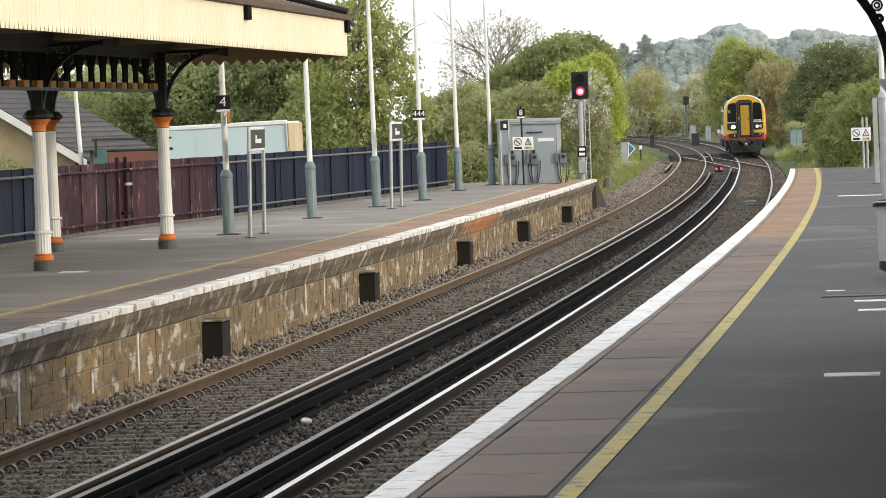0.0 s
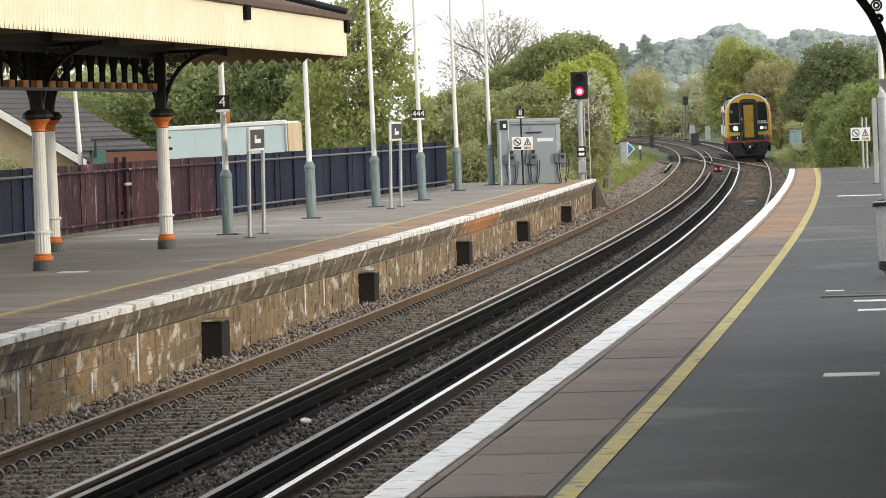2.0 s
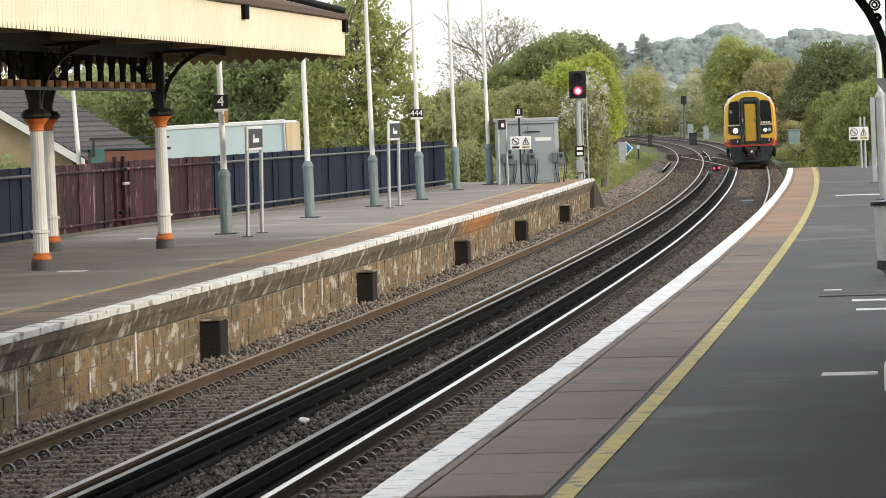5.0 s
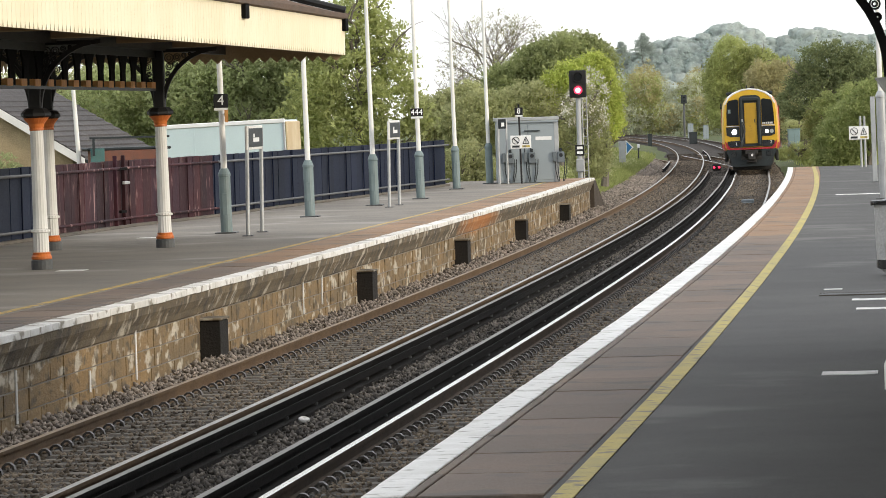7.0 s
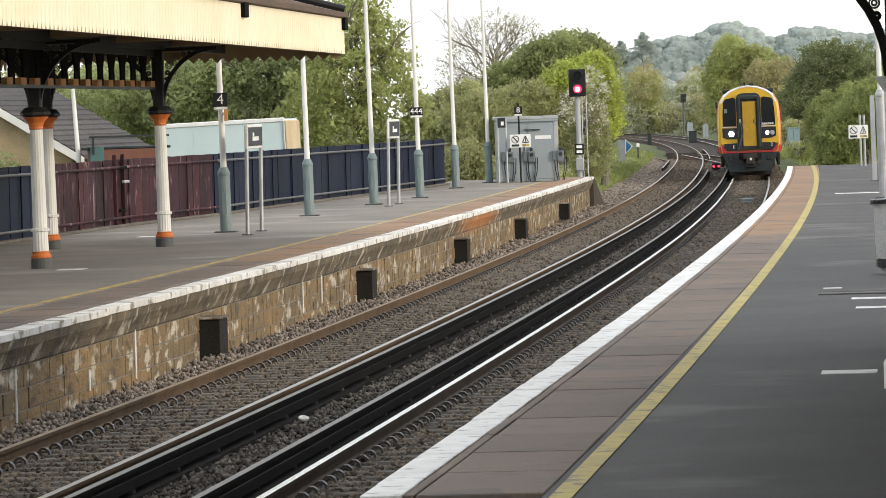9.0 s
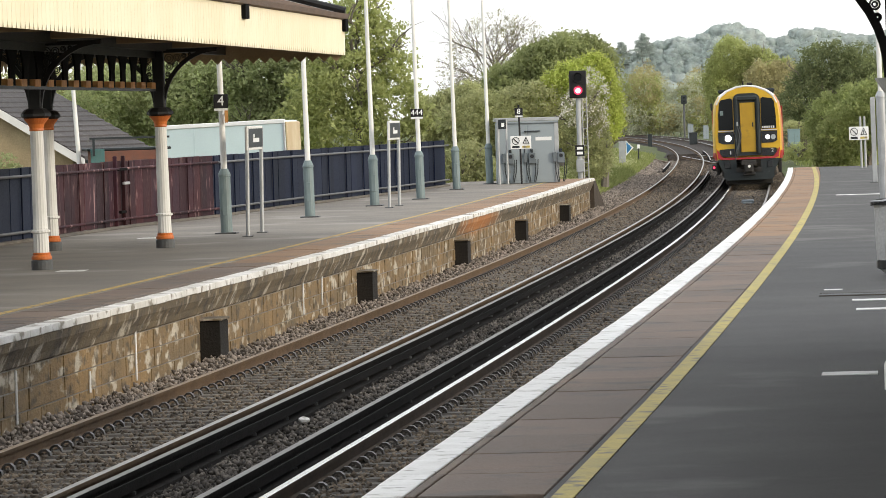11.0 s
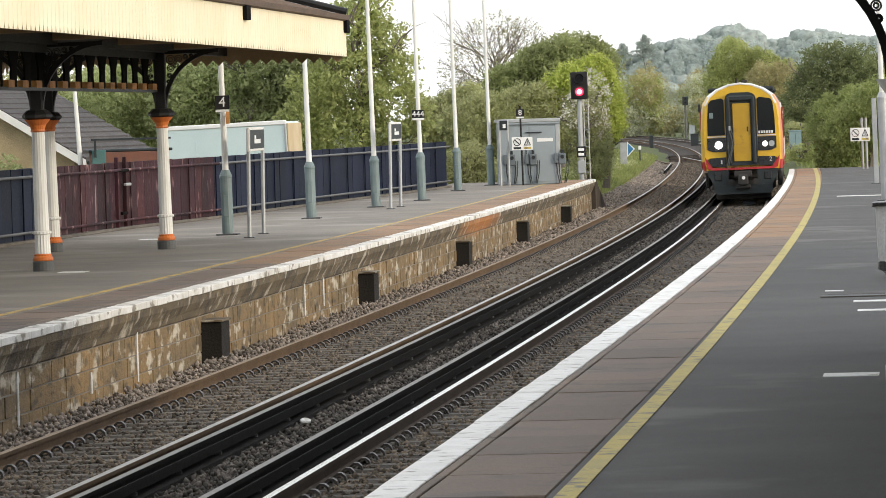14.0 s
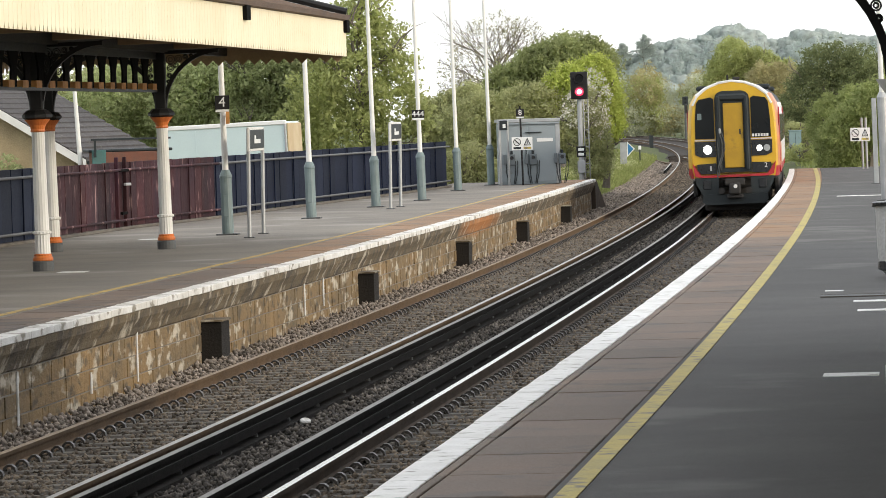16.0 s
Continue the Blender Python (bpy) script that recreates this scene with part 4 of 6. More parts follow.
# ---------------- plants ----------------
def crown(name, lobes, n, leaf, material, parent, seed, gaps=0.35, ragged=0.3):
    """Leaves in lobes (x, y, z, rx, ry, rz), thick near the outside, with gaps."""
    rng = np.random.default_rng(seed)
    each = 9                                # leaves in one spray
    n, leaf = int(n * 2.4 / each), leaf * 0.72
    L = np.array(lobes, float)
    wts = (L[:, 3] * L[:, 5]) ** 1.0
    pick = rng.choice(len(L), n, p=wts / wts.sum())
    d = rng.normal(size=(n, 3))
    d /= np.linalg.norm(d, axis=1)[:, None]
    ph = rng.uniform(0, 6.28, (3, 6))
    # uneven outline from a few waves over the directions
    w = sum(np.sin(d[:, 0] * (3 + 2 * k) + ph[0, k] + pick) * np.sin(d[:, 2] * (4 + 2 * k) + ph[1, k]) / (1 + 0.4 * k) for k in range(6))
    r = (0.55 + 0.45 * rng.random(n) ** 0.45) * (1 + ragged * 0.35 * w)
    keep = (np.sin(d[:, 0] * 9 + ph[2, 0] + pick * 2) * np.sin(d[:, 2] * 11 + ph[2, 1]) * np.sin(d[:, 1] * 8 + ph[2, 2]) + rng.normal(0, 0.25, n)) < (1 - gaps)
    pick, d, r = pick[keep], d[keep], r[keep]
    n = len(pick)
    c = L[pick, :3] + d * r[:, None] * L[pick, 3:6]
    c = np.repeat(c, each, 0) + rng.normal(size=(n * each, 3)) * np.repeat(rng.uniform(0.7, 1.9, (n, 1)), each, 0) * leaf * (1.15, 1.15, 0.8)
    d = np.repeat(d, each, 0)
    n *= each
    u = rng.normal(size=(n, 3)) + d * 0.2
    u /= np.linalg.norm(u, axis=1)[:, None]
    v = np.cross(u, rng.normal(size=(n, 3)))
    v /= np.linalg.norm(v, axis=1)[:, None]
    s = leaf * rng.uniform(0.55, 1.3, (n, 1))
    nrm = np.cross(u, v)
    V = np.stack([c - u * s, c - v * s * 0.45 + nrm * s * 0.12, c + u * s, c + v * s * 0.45 + nrm * s * 0.12], 1).reshape(-1, 3)
    Q = np.arange(n * 4).reshape(-1, 4)
    return mesh_from(name, V, Q, material, parent)


def limbs(base, top, spread, r, seed, count=7, sub=2):
    rng = random.Random(seed)
    bm = bmesh.new()
    base, top = Vector(base), Vector(top)
    pts = [base.lerp(top, k / 5) + Vector((rng.uniform(-1, 1), rng.uniform(-1, 1), 0)) * 0.04 * (top - base).length * (k > 0) for k in range(6)]
    for k in range(5):
        tube(bm, pts[k], pts[k + 1], r * (1 - k * 0.17), r * (1 - (k + 1) * 0.17), 8, False)

    def grow(a, d, ln, rad, lvl):
        b = a + d * ln
        mid = a.lerp(b, 0.5) + Vector((rng.uniform(-1, 1), rng.uniform(-1, 1), rng.uniform(-0.3, 1))) * ln * 0.08
        tube(bm, a, mid, rad, rad * 0.75, 5, False)
        tube(bm, mid, b, rad * 0.75, rad * 0.45, 5, False)
        if lvl > 0:
            for q in range(3 if lvl < 3 else 4):
                e = (d + Vector((rng.uniform(-1, 1), rng.uniform(-1, 1), rng.uniform(-0.35, 0.8))) * 0.75).normalized()
                grow(a.lerp(b, rng.uniform(0.45, 1)), e, ln * rng.uniform(0.45, 0.7), rad * 0.5, lvl - 1)

    for k in range(count):
        a = base.lerp(top, 0.3 + 0.65 * k / count)
        ang = k * 2.4 + rng.uniform(-0.4, 0.4)
        d = Vector((math.cos(ang), math.sin(ang), rng.uniform(0.35, 1.1))).normalized()
        grow(a, d, spread * rng.uniform(0.6, 1.0), r * 0.45, sub)
    return bm


def tree(name, label, x, y, z0, lobes, n, leaf, material, seed, category="tree", gaps=0.35, count=6, r=0.16, ragged=0.3, sub=2):
    """lobes: (dx, dy, z, rx, ry, rz) round the trunk's foot, z absolute."""
    t = thing(name, Matrix(), label, category)
    ll = [(x + a, y + b, c, p, q, s) for a, b, c, p, q, s in lobes]
    ztop = max(c[2] for c in ll)
    spread = max(c[3] for c in ll)
    part("trunk", limbs((x, y, z0), (x, y, ztop), spread, r, seed, count, sub=sub), BARK, t)
    crown("crown", ll, n, leaf, material, t, seed, gaps, ragged)
    return t


def build_trees():
    # tall spring trees behind the fence
    tree("tree", "broad leafy green tree behind the fence", -2.6, 172, -0.4, [(-0.56, 0, 4.24, 1.43, 1.29, 1.34), (-1.54, 0, 3.51, 1.15, 1.2, 1.34), (0.94, 0, 3.44, 1.18, 1.2, 1.34), (-0.14, 0, 5.76, 0.96, 1.03, 1.15), (0.82, 0, 5.73, 0.8, 0.72, 0.8), (1.27, 0, 4.76, 0.69, 0.62, 0.57), (0.09, 0, 7.09, 0.86, 0.77, 0.76), (-0.42, 0, 2.71, 1.72, 1.55, 0.96), (1.89, 0, 3.12, 0.54, 0.58, 0.65)], 16000, 0.125, LEAF_SPRING, 1, gaps=0.95, ragged=0.5, count=9)
    tree("tree", "leafy green tree behind the parked van", -6.2, 176, -0.4, [(0.23, 0, 4.35, 1.86, 1.67, 1.17), (-1.15, 0, 4.19, 1.37, 1.23, 1.17), (1.6, 0, 4.51, 1.37, 1.23, 1.27), (0.19, 0, 2.98, 2.15, 1.94, 1.17), (-2.52, 0, 3.84, 1.17, 1.23, 1.37)], 24000, 0.125, LEAF_MID, 2, gaps=0.4, count=8)
    tree("tree", "leafy green tree beyond the canopy columns", -9.9, 182, -0.4, [(0, 0, 4.0, 2.0, 2, 1.7), (1.2, 0, 4.3, 1.4, 2, 1.6), (-1.6, 0, 3.7, 1.8, 2, 1.6), (0, 0, 1.6, 2.6, 2, 1.6)], 18000, 0.12, LEAF_MID, 3, gaps=0.25)
    tree("tree", "pale green tree above the house roof", -13.6, 190, -0.4, [(0, 0, 3.6, 2.0, 2, 1.7), (1.4, 0, 3.4, 1.7, 2, 1.6), (-1.8, 0, 3.6, 1.8, 2, 1.7), (2.8, 0, 3.0, 1.5, 2, 1.6)], 13000, 0.13, LEAF_OLIVE, 4, gaps=0.45)
    # bare-branched tree
    tree("tree", "thinly leaved tree with bare spring branches", 2.7, 240, -0.4, [(0, 0, 5.6, 2.4, 2, 2.5), (1.2, 0, 6.0, 1.5, 2, 1.8), (-1.3, 0, 4.8, 1.4, 2, 1.8)], 8000, 0.05, TWIG, 5, gaps=0.35, count=44, r=0.09, sub=3)
    # rounded bushes beside the line
    tree("tree", "rounded dark green tree beside the line", 5.4, 222, -0.4, [(0.27, 0, 5.1, 1.92, 1.73, 1.43), (-0.84, 0, 4.83, 1.48, 1.33, 1.23), (1.38, 0, 4.89, 1.11, 1.15, 1.28), (-2.35, 0, 4.01, 1.18, 1.07, 1.18), (-1.38, 0, 3.37, 1.73, 1.55, 1.23)], 19000, 0.13, LEAF_DARK, 6, gaps=0.15)
    tree("tree", "bright lime-green willow beside the line", 6.1, 187, 0.3, [(-0.44, 0, 4.29, 0.87, 0.82, 0.91), (0.15, 0, 3.24, 0.54, 1.12, 1.25), (-1.13, 0, 4.11, 0.83, 0.75, 0.71), (-0.24, 0, 2.63, 0.87, 0.94, 1.04), (-1.77, 0, 3.71, 0.71, 0.64, 0.71)], 16000, 0.09, LEAF_LIME, 7, gaps=0.2)
    tree("tree", "white blossoming shrub behind the signal", 5.25, 181, 0.3, [(0.25, 0, 3.65, 0.68, 0.8, 0.88), (-0.27, 0, 3.16, 0.52, 0.62, 0.68), (0.32, 0, 2.54, 0.48, 0.47, 0.52), (-0.58, 0, 2.87, 0.32, 0.36, 0.4)], 1500, 0.06, BLOSSOM, 8, "shrub", gaps=0.6)
    tree("shrub", "green undergrowth under the blossom", 5.25, 181.3, 0.3, [(0, 0, 3.0, 0.68, 0.8, 1.0), (0.3, 0, 2.1, 0.6, 0.8, 0.9), (0.2, 0, 1.3, 0.75, 0.8, 0.7)], 5500, 0.08, LEAF_OLIVE, 18, "shrub", gaps=0.3)
    tree("shrub", "olive-green scrub along the bank", 4.2, 186.5, 0.2, [(-0.62, 0, 3.42, 1.03, 0.93, 0.83), (-1.67, 0, 3.03, 1.24, 1.12, 0.99), (-2.92, 0, 2.66, 1.24, 1.12, 1.24), (0.38, 0, 2.25, 1.24, 1.12, 0.93), (-1.28, 0, 2.09, 1.65, 1.49, 0.93)], 17000, 0.09, LEAF_OLIVE, 9, "shrub", gaps=0.25)
    tree("shrub", "tall mixed green scrub behind the fence end", 1.2, 203, 0.0, [(-0.92, 0, 2.76, 0.9, 1.12, 1.24), (-0.0, 0, 3.41, 0.81, 0.81, 0.9), (0.87, 0, 2.26, 1.13, 1.02, 1.13), (-1.6, 0, 2.67, 0.5, 1.02, 1.13)], 14000, 0.11, LEAF_OLIVE, 10, "shrub", gaps=0.25)
    tree("shrub", "low green bramble beside the fence end", 0.9, 172, 0.0, [(0, 0, 1.3, 0.9, 1, 0.9), (-0.5, 0, 1.0, 0.8, 1, 0.7), (0.8, 0, 0.9, 0.7, 1, 0.7)], 6000, 0.08, LEAF_OLIVE, 11, "shrub", gaps=0.3)
    # other side of the line
    tree("tree", "olive-tinted spring tree beyond the train", 20.9, 345, 0.3, [(-0.78, 0, 6.2, 1.53, 1.55, 1.73), (0.93, 0, 5.58, 1.61, 1.45, 1.53), (2.44, 0, 4.58, 1.23, 1.55, 1.73), (-1.78, 0, 4.7, 1.0, 1.38, 1.53), (-0.48, 0, 3.13, 2.11, 1.9, 1.92), (1.8, 0, 2.29, 1.73, 1.73, 1.92)], 26000, 0.135, LEAF_SPRING, 13, gaps=0.25, ragged=0.4)
    tree("tree", "russet-tinted spring tree beside the line", 22.7, 338, 0.3, [(-1.15, 0, 4.58, 0.98, 1.35, 1.5), (0.16, 0, 4.55, 0.98, 1.35, 1.5), (-1.58, 0, 2.72, 1.13, 1.22, 1.35), (0.48, 0, 2.28, 1.28, 1.35, 1.5)], 12000, 0.12, LEAF_RUSSET, 33, gaps=0.3, ragged=0.4)
    tree("tree", "dark green tree beyond the near platform", 22.8, 295, 0.3, [(0, 0, 4.7, 1.7, 2, 2.0), (1.5, 0, 4.6, 1.5, 2, 1.9), (-1.4, 0, 3.5, 1.5, 2, 1.9), (0.2, 0, 2.0, 2.6, 2, 1.7), (2.6, 0, 3.6, 1.6, 2, 2.0)], 26000, 0.125, LEAF_DEEP, 14, gaps=0.28, ragged=0.45)
    tree("shrub", "sunlit green bushes at the platform end", 17.6, 208, 0.4, [(0, 0, 2.6, 1.2, 1.5, 1.4), (-0.9, 0, 1.8, 1.1, 1.4, 1.2), (0.9, 0, 2.9, 1.0, 1.3, 1.3), (-1.5, 0, 1.1, 0.7, 1.2, 0.8)], 13000, 0.10, LEAF_BUSH, 15, "shrub", gaps=0.28)
    tree("shrub", "yellow-green bush below the dark tree", 20.2, 262, 0.4, [(0, 0, 2.1, 1.2, 1.5, 1.5), (1.2, 0, 2.4, 1.2, 1.5, 1.6)], 12000, 0.10, LEAF_BUSH, 16, "shrub", gaps=0.28)
    tree("shrub", "low bramble in front of the lineside cabinet", 20.0, 281, 0.2, [(-0.9, 0, 0.35, 0.7, 0.8, 0.35), (0, 0, 0.5, 0.8, 0.8, 0.5), (0.9, 0, 0.55, 0.8, 0.8, 0.5)], 4200, 0.055, LEAF_SPRING, 34, "shrub", gaps=0.2)
    tree("shrub", "twiggy olive bush over the lineside cabinet", 20.2, 287, 0.3, [(-0.2, 0, 1.9, 0.5, 0.5, 0.3), (0.5, 0, 1.6, 0.45, 0.5, 0.5)], 1800, 0.07, LEAF_OLIVE, 35, "shrub", gaps=0.3)
    # woods far down the line, haze put into the palest leaf colour
    t = thing("wood", Matrix(), "far spring wood, paled in colour for haze", "wood", kind="stuff")
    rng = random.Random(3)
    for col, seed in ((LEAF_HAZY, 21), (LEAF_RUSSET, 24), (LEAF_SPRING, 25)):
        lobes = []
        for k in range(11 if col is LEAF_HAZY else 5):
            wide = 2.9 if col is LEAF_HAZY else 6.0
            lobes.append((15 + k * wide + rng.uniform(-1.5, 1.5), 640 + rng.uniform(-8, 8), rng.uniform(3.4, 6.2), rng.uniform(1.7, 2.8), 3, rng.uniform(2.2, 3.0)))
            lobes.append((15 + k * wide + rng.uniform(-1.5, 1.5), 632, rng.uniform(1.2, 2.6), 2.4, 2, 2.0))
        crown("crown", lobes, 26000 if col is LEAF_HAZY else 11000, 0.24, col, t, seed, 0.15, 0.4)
    # the hill's haze is only its pale blue-grey colouring
    h = thing("distant_hill", Matrix(), "wooded hill on the horizon, haze put into its colours", "hill", kind="structure")
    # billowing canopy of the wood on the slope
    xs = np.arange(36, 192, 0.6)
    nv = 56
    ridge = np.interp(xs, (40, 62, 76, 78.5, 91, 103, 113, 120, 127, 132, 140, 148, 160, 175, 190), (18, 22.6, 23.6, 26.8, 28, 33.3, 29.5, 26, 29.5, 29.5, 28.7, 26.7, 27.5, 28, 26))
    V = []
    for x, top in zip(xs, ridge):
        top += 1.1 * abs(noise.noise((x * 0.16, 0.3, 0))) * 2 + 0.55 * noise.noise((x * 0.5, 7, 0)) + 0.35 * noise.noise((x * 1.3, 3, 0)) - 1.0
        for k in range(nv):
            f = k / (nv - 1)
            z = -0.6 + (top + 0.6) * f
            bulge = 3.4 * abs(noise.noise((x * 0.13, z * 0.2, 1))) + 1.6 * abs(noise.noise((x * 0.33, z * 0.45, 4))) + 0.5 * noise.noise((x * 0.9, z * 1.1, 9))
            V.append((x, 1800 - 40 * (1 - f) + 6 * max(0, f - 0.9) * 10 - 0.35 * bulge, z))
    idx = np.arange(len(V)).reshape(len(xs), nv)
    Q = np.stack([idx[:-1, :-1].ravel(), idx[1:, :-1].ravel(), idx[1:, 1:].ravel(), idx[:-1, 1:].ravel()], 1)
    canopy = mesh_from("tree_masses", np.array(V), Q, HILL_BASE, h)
    for f in canopy.data.polygons:
        f.use_smooth = True
    # rounded tree heads down the slope
    ico = bmesh.new()
    bmesh.ops.create_icosphere(ico, subdivisions=3, radius=1.0)
    ball = np.array([v.co[:] for v in ico.verts])
    tri = np.array([[v.index for v in f.verts] for f in ico.faces])
    ico.free()
    heads, faces, count = [], [], 0
    for x, top in zip(xs[::4], ridge[::4]):
        for k in range(9):
            r = rng.uniform(1.9, 3.3)
            c = np.array((x + rng.uniform(-1.5, 1.5), 1787 - k * 2.5 + rng.uniform(-1.5, 1.5), top - 2.2 - k * 2.5 + rng.uniform(-0.9, 0.7)))
            swell = np.array([1 + 0.35 * noise.noise(Vector(p) * 1.9 + Vector((x, k * 9.0, 0))) + 0.16 * noise.noise(Vector(p) * 5.0 + Vector((x, 3, k * 5.0))) for p in ball])
            heads.append(c + ball * swell[:, None] * (r * 1.15, r, r * 0.9))
            faces.append(tri + count * len(ball))
            count += 1
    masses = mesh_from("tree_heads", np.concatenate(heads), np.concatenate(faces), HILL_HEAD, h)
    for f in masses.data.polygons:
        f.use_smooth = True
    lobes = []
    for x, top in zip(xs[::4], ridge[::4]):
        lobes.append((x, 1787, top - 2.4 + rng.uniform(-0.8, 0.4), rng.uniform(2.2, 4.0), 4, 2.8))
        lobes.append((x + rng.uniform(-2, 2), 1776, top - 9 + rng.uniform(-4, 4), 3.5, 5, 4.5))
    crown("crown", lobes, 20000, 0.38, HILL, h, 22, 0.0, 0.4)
    tree("tree", "layered cedar standing on the distant hill", 72.8, 1780, -0.5, [(0, 0, 29.0, 1.0, 1, 0.7), (0.4, 0, 27.9, 2.0, 1.5, 0.75), (-0.5, 0, 26.6, 2.7, 2, 0.8), (0.5, 0, 25.3, 3.7, 2, 0.85), (-0.2, 0, 24.0, 4.3, 2, 0.6), (0.3, 0, 22.4, 3.6, 2, 0.8)], 6500, 0.22, CEDAR, 23, gaps=0.3, r=0.4, sub=1, ragged=0.7)
    tree("tree", "smaller layered cedar on the distant hill", 65.0, 1780, -0.5, [(0, 0, 26.2, 1.0, 1, 0.7), (0.3, 0, 25.2, 1.8, 1.5, 0.75), (-0.3, 0, 24.0, 2.5, 2, 0.8), (0.3, 0, 22.7, 3.0, 2, 0.6), (0, 0, 21.2, 3.0, 2, 0.9)], 5000, 0.22, CEDAR, 26, gaps=0.3, r=0.35, sub=1, ragged=0.7)


def build_grass():
    """Blades and weeds on the banks."""
    rng = np.random.default_rng(9)
    n = 112000
    s = np.where(rng.random(n) < 0.6, rng.uniform(138, 215, n), rng.uniform(154, 330, n))
    left = s < 300
    left &= rng.random(n) < 0.85
    o = np.where(left, -5.75 - 5.0 * rng.random(n) ** 1.3, rng.uniform(2.6, 9, n))
    ok = left | (s > 155)
    s, o = s[ok], o[ok]
    n = len(s)
    k = np.interp(s, LINE_S, LINE_H)
    x, y = np.interp(s, LINE_S, LINE_X) + o * np.cos(k), np.interp(s, LINE_S, LINE_Y) + o * np.sin(k)
    z = -0.42 + np.interp(o, (-16, -9, -6.0, -5.2, 2.2, 3.4, 7, 20), (1.4, 1.0, 0.45, 0, 0, 0.35, 0.8, 1.3)) * np.minimum(1, (s - 137) / 8) - 0.05
    h = rng.uniform(0.1, 0.38, n)
    a = rng.uniform(0, 6.28, n)
    w = rng.uniform(0.03, 0.08, n)
    lean = rng.normal(0, 0.12, (n, 2))
    V = np.stack([np.stack([x - w * np.cos(a), y - w * np.sin(a), z], 1), np.stack([x + w * np.cos(a), y + w * np.sin(a), z], 1),
                  np.stack([x + lean[:, 0], y + lean[:, 1], z + h], 1)], 1).reshape(-1, 3)
    tagged(mesh_from("grass_tufts", V, np.arange(3 * n).reshape(-1, 3), GRASS_BLADE), "rough grass and weeds on the banks", "grass", kind="stuff")
    # leafy weeds in low clumps
    pick, clumps = random.Random(31), []
    for _ in range(130):
        s, o = pick.uniform(141, 262), -6.1 - 3.6 * pick.random() ** 1.2
        p, r = at(s, o), pick.uniform(0.12, 0.38)
        z = -0.42 + float(np.interp(o, (-16, -9, -6.0, -5.2), (1.4, 1.0, 0.45, 0))) * min(1, (s - 137) / 8)
        clumps.append((p.x, p.y, z + r * 0.4, r * 1.3, r * 1.8, r))
    tagged(crown("weed_clumps", clumps, 9000, 0.055, LEAF_OLIVE, None, 32, 0.2, 0.5), "low leafy weeds scattered over the bank", "weeds", kind="stuff")


# ---------------- far platform furniture ----------------
def lean_at(s, off, z, lean=0.9):
    return Matrix.Translation(at(s, off, z)) @ Matrix.Rotation(heading(s), 4, "Z") @ Matrix.Rotation(radians(-lean), 4, "Y")


def lamp_post(s, off, z, base_h=1.27, label="white lamp post with a grey-green base", lean=0.9, paint=GREEN_GREY):
    t = thing("lamp_post", lean_at(s, off, z, lean), label, "lamp post", "platform lamp posts")
    part("foot_plate", boxed((0, 0, 0.015), (0.42, 0.42, 0.03), 0.006), GREY_PAINT, t)
    part("base_column", turned([(0.115, 0.03), (0.115, base_h - 0.16), (0.125, base_h - 0.15), (0.125, base_h - 0.11), (0.075, base_h)], 16), paint, t, "painted base")
    part("access_door", boxed((0.0, -0.113, base_h * 0.45), (0.10, 0.015, 0.42), 0.006), paint, t)
    part("pole", tube(bmesh.new(), (0, 0, base_h - 0.02), (0, 0, 6.2), 0.062, 0.042, 14), WHITE_PAINT, t, "white tapering pole")
    a = part("lantern_arm", tube(bmesh.new(), (0, 0, 6.15), (0.6, 0, 6.3), 0.03, 0.03, 8), WHITE_PAINT, t)
    part("lantern", boxed((0.85, 0, 6.3), (0.6, 0.22, 0.12), 0.04), GREY_PAINT, t)
    return t


def column(s, off):
    t = thing("canopy_column", lean_at(s, off, LEFT_TOP, 0.6), "white fluted iron column with orange capital and base", "column", "canopy columns")
    part("plinth", turned([(0.165, 0), (0.165, 0.14), (0.145, 0.16)], 18), GREY_PAINT, t, "grey painted foot")
    part("base_ring", turned([(0.145, 0.155), (0.158, 0.17), (0.158, 0.20), (0.135, 0.235), (0.14, 0.255), (0.125, 0.265)], 18), ORANGE, t, "orange base moulding")
    part("lower_shaft", turned([(0.122, 0.26), (0.118, 0.56), (0.15, 0.575), (0.15, 0.605), (0.116, 0.62)], 32, 0.06), WHITE_PAINT, t)
    part("shaft", turned([(0.114, 0.615), (0.10, 2.13)], 32, 0.04), WHITE_PAINT, t, "white fluted shaft")
    part("capital", turned([(0.10, 2.125), (0.115, 2.14), (0.108, 2.17), (0.125, 2.23), (0.20, 2.32)], 20), ORANGE, t, "orange flared capital")
    part("abacus", turned([(0.17, 2.315), (0.235, 2.35), (0.235, 2.39), (0.17, 2.46), (0.13, 2.47)], 8), BLACK_PAINT, t, "dark moulded cap")
    part("upper_post", boxed((0, 0, 2.95), (0.2, 0.2, 1.0), 0.02), BLACK_PAINT, t, "dark post above the capital")
    for sd in (-1, 1):
        part("bracket", bracket(sd, 0.95, 0.98, 2.44), BLACK_PAINT, t, "dark arched iron bracket with scrollwork")
    return t


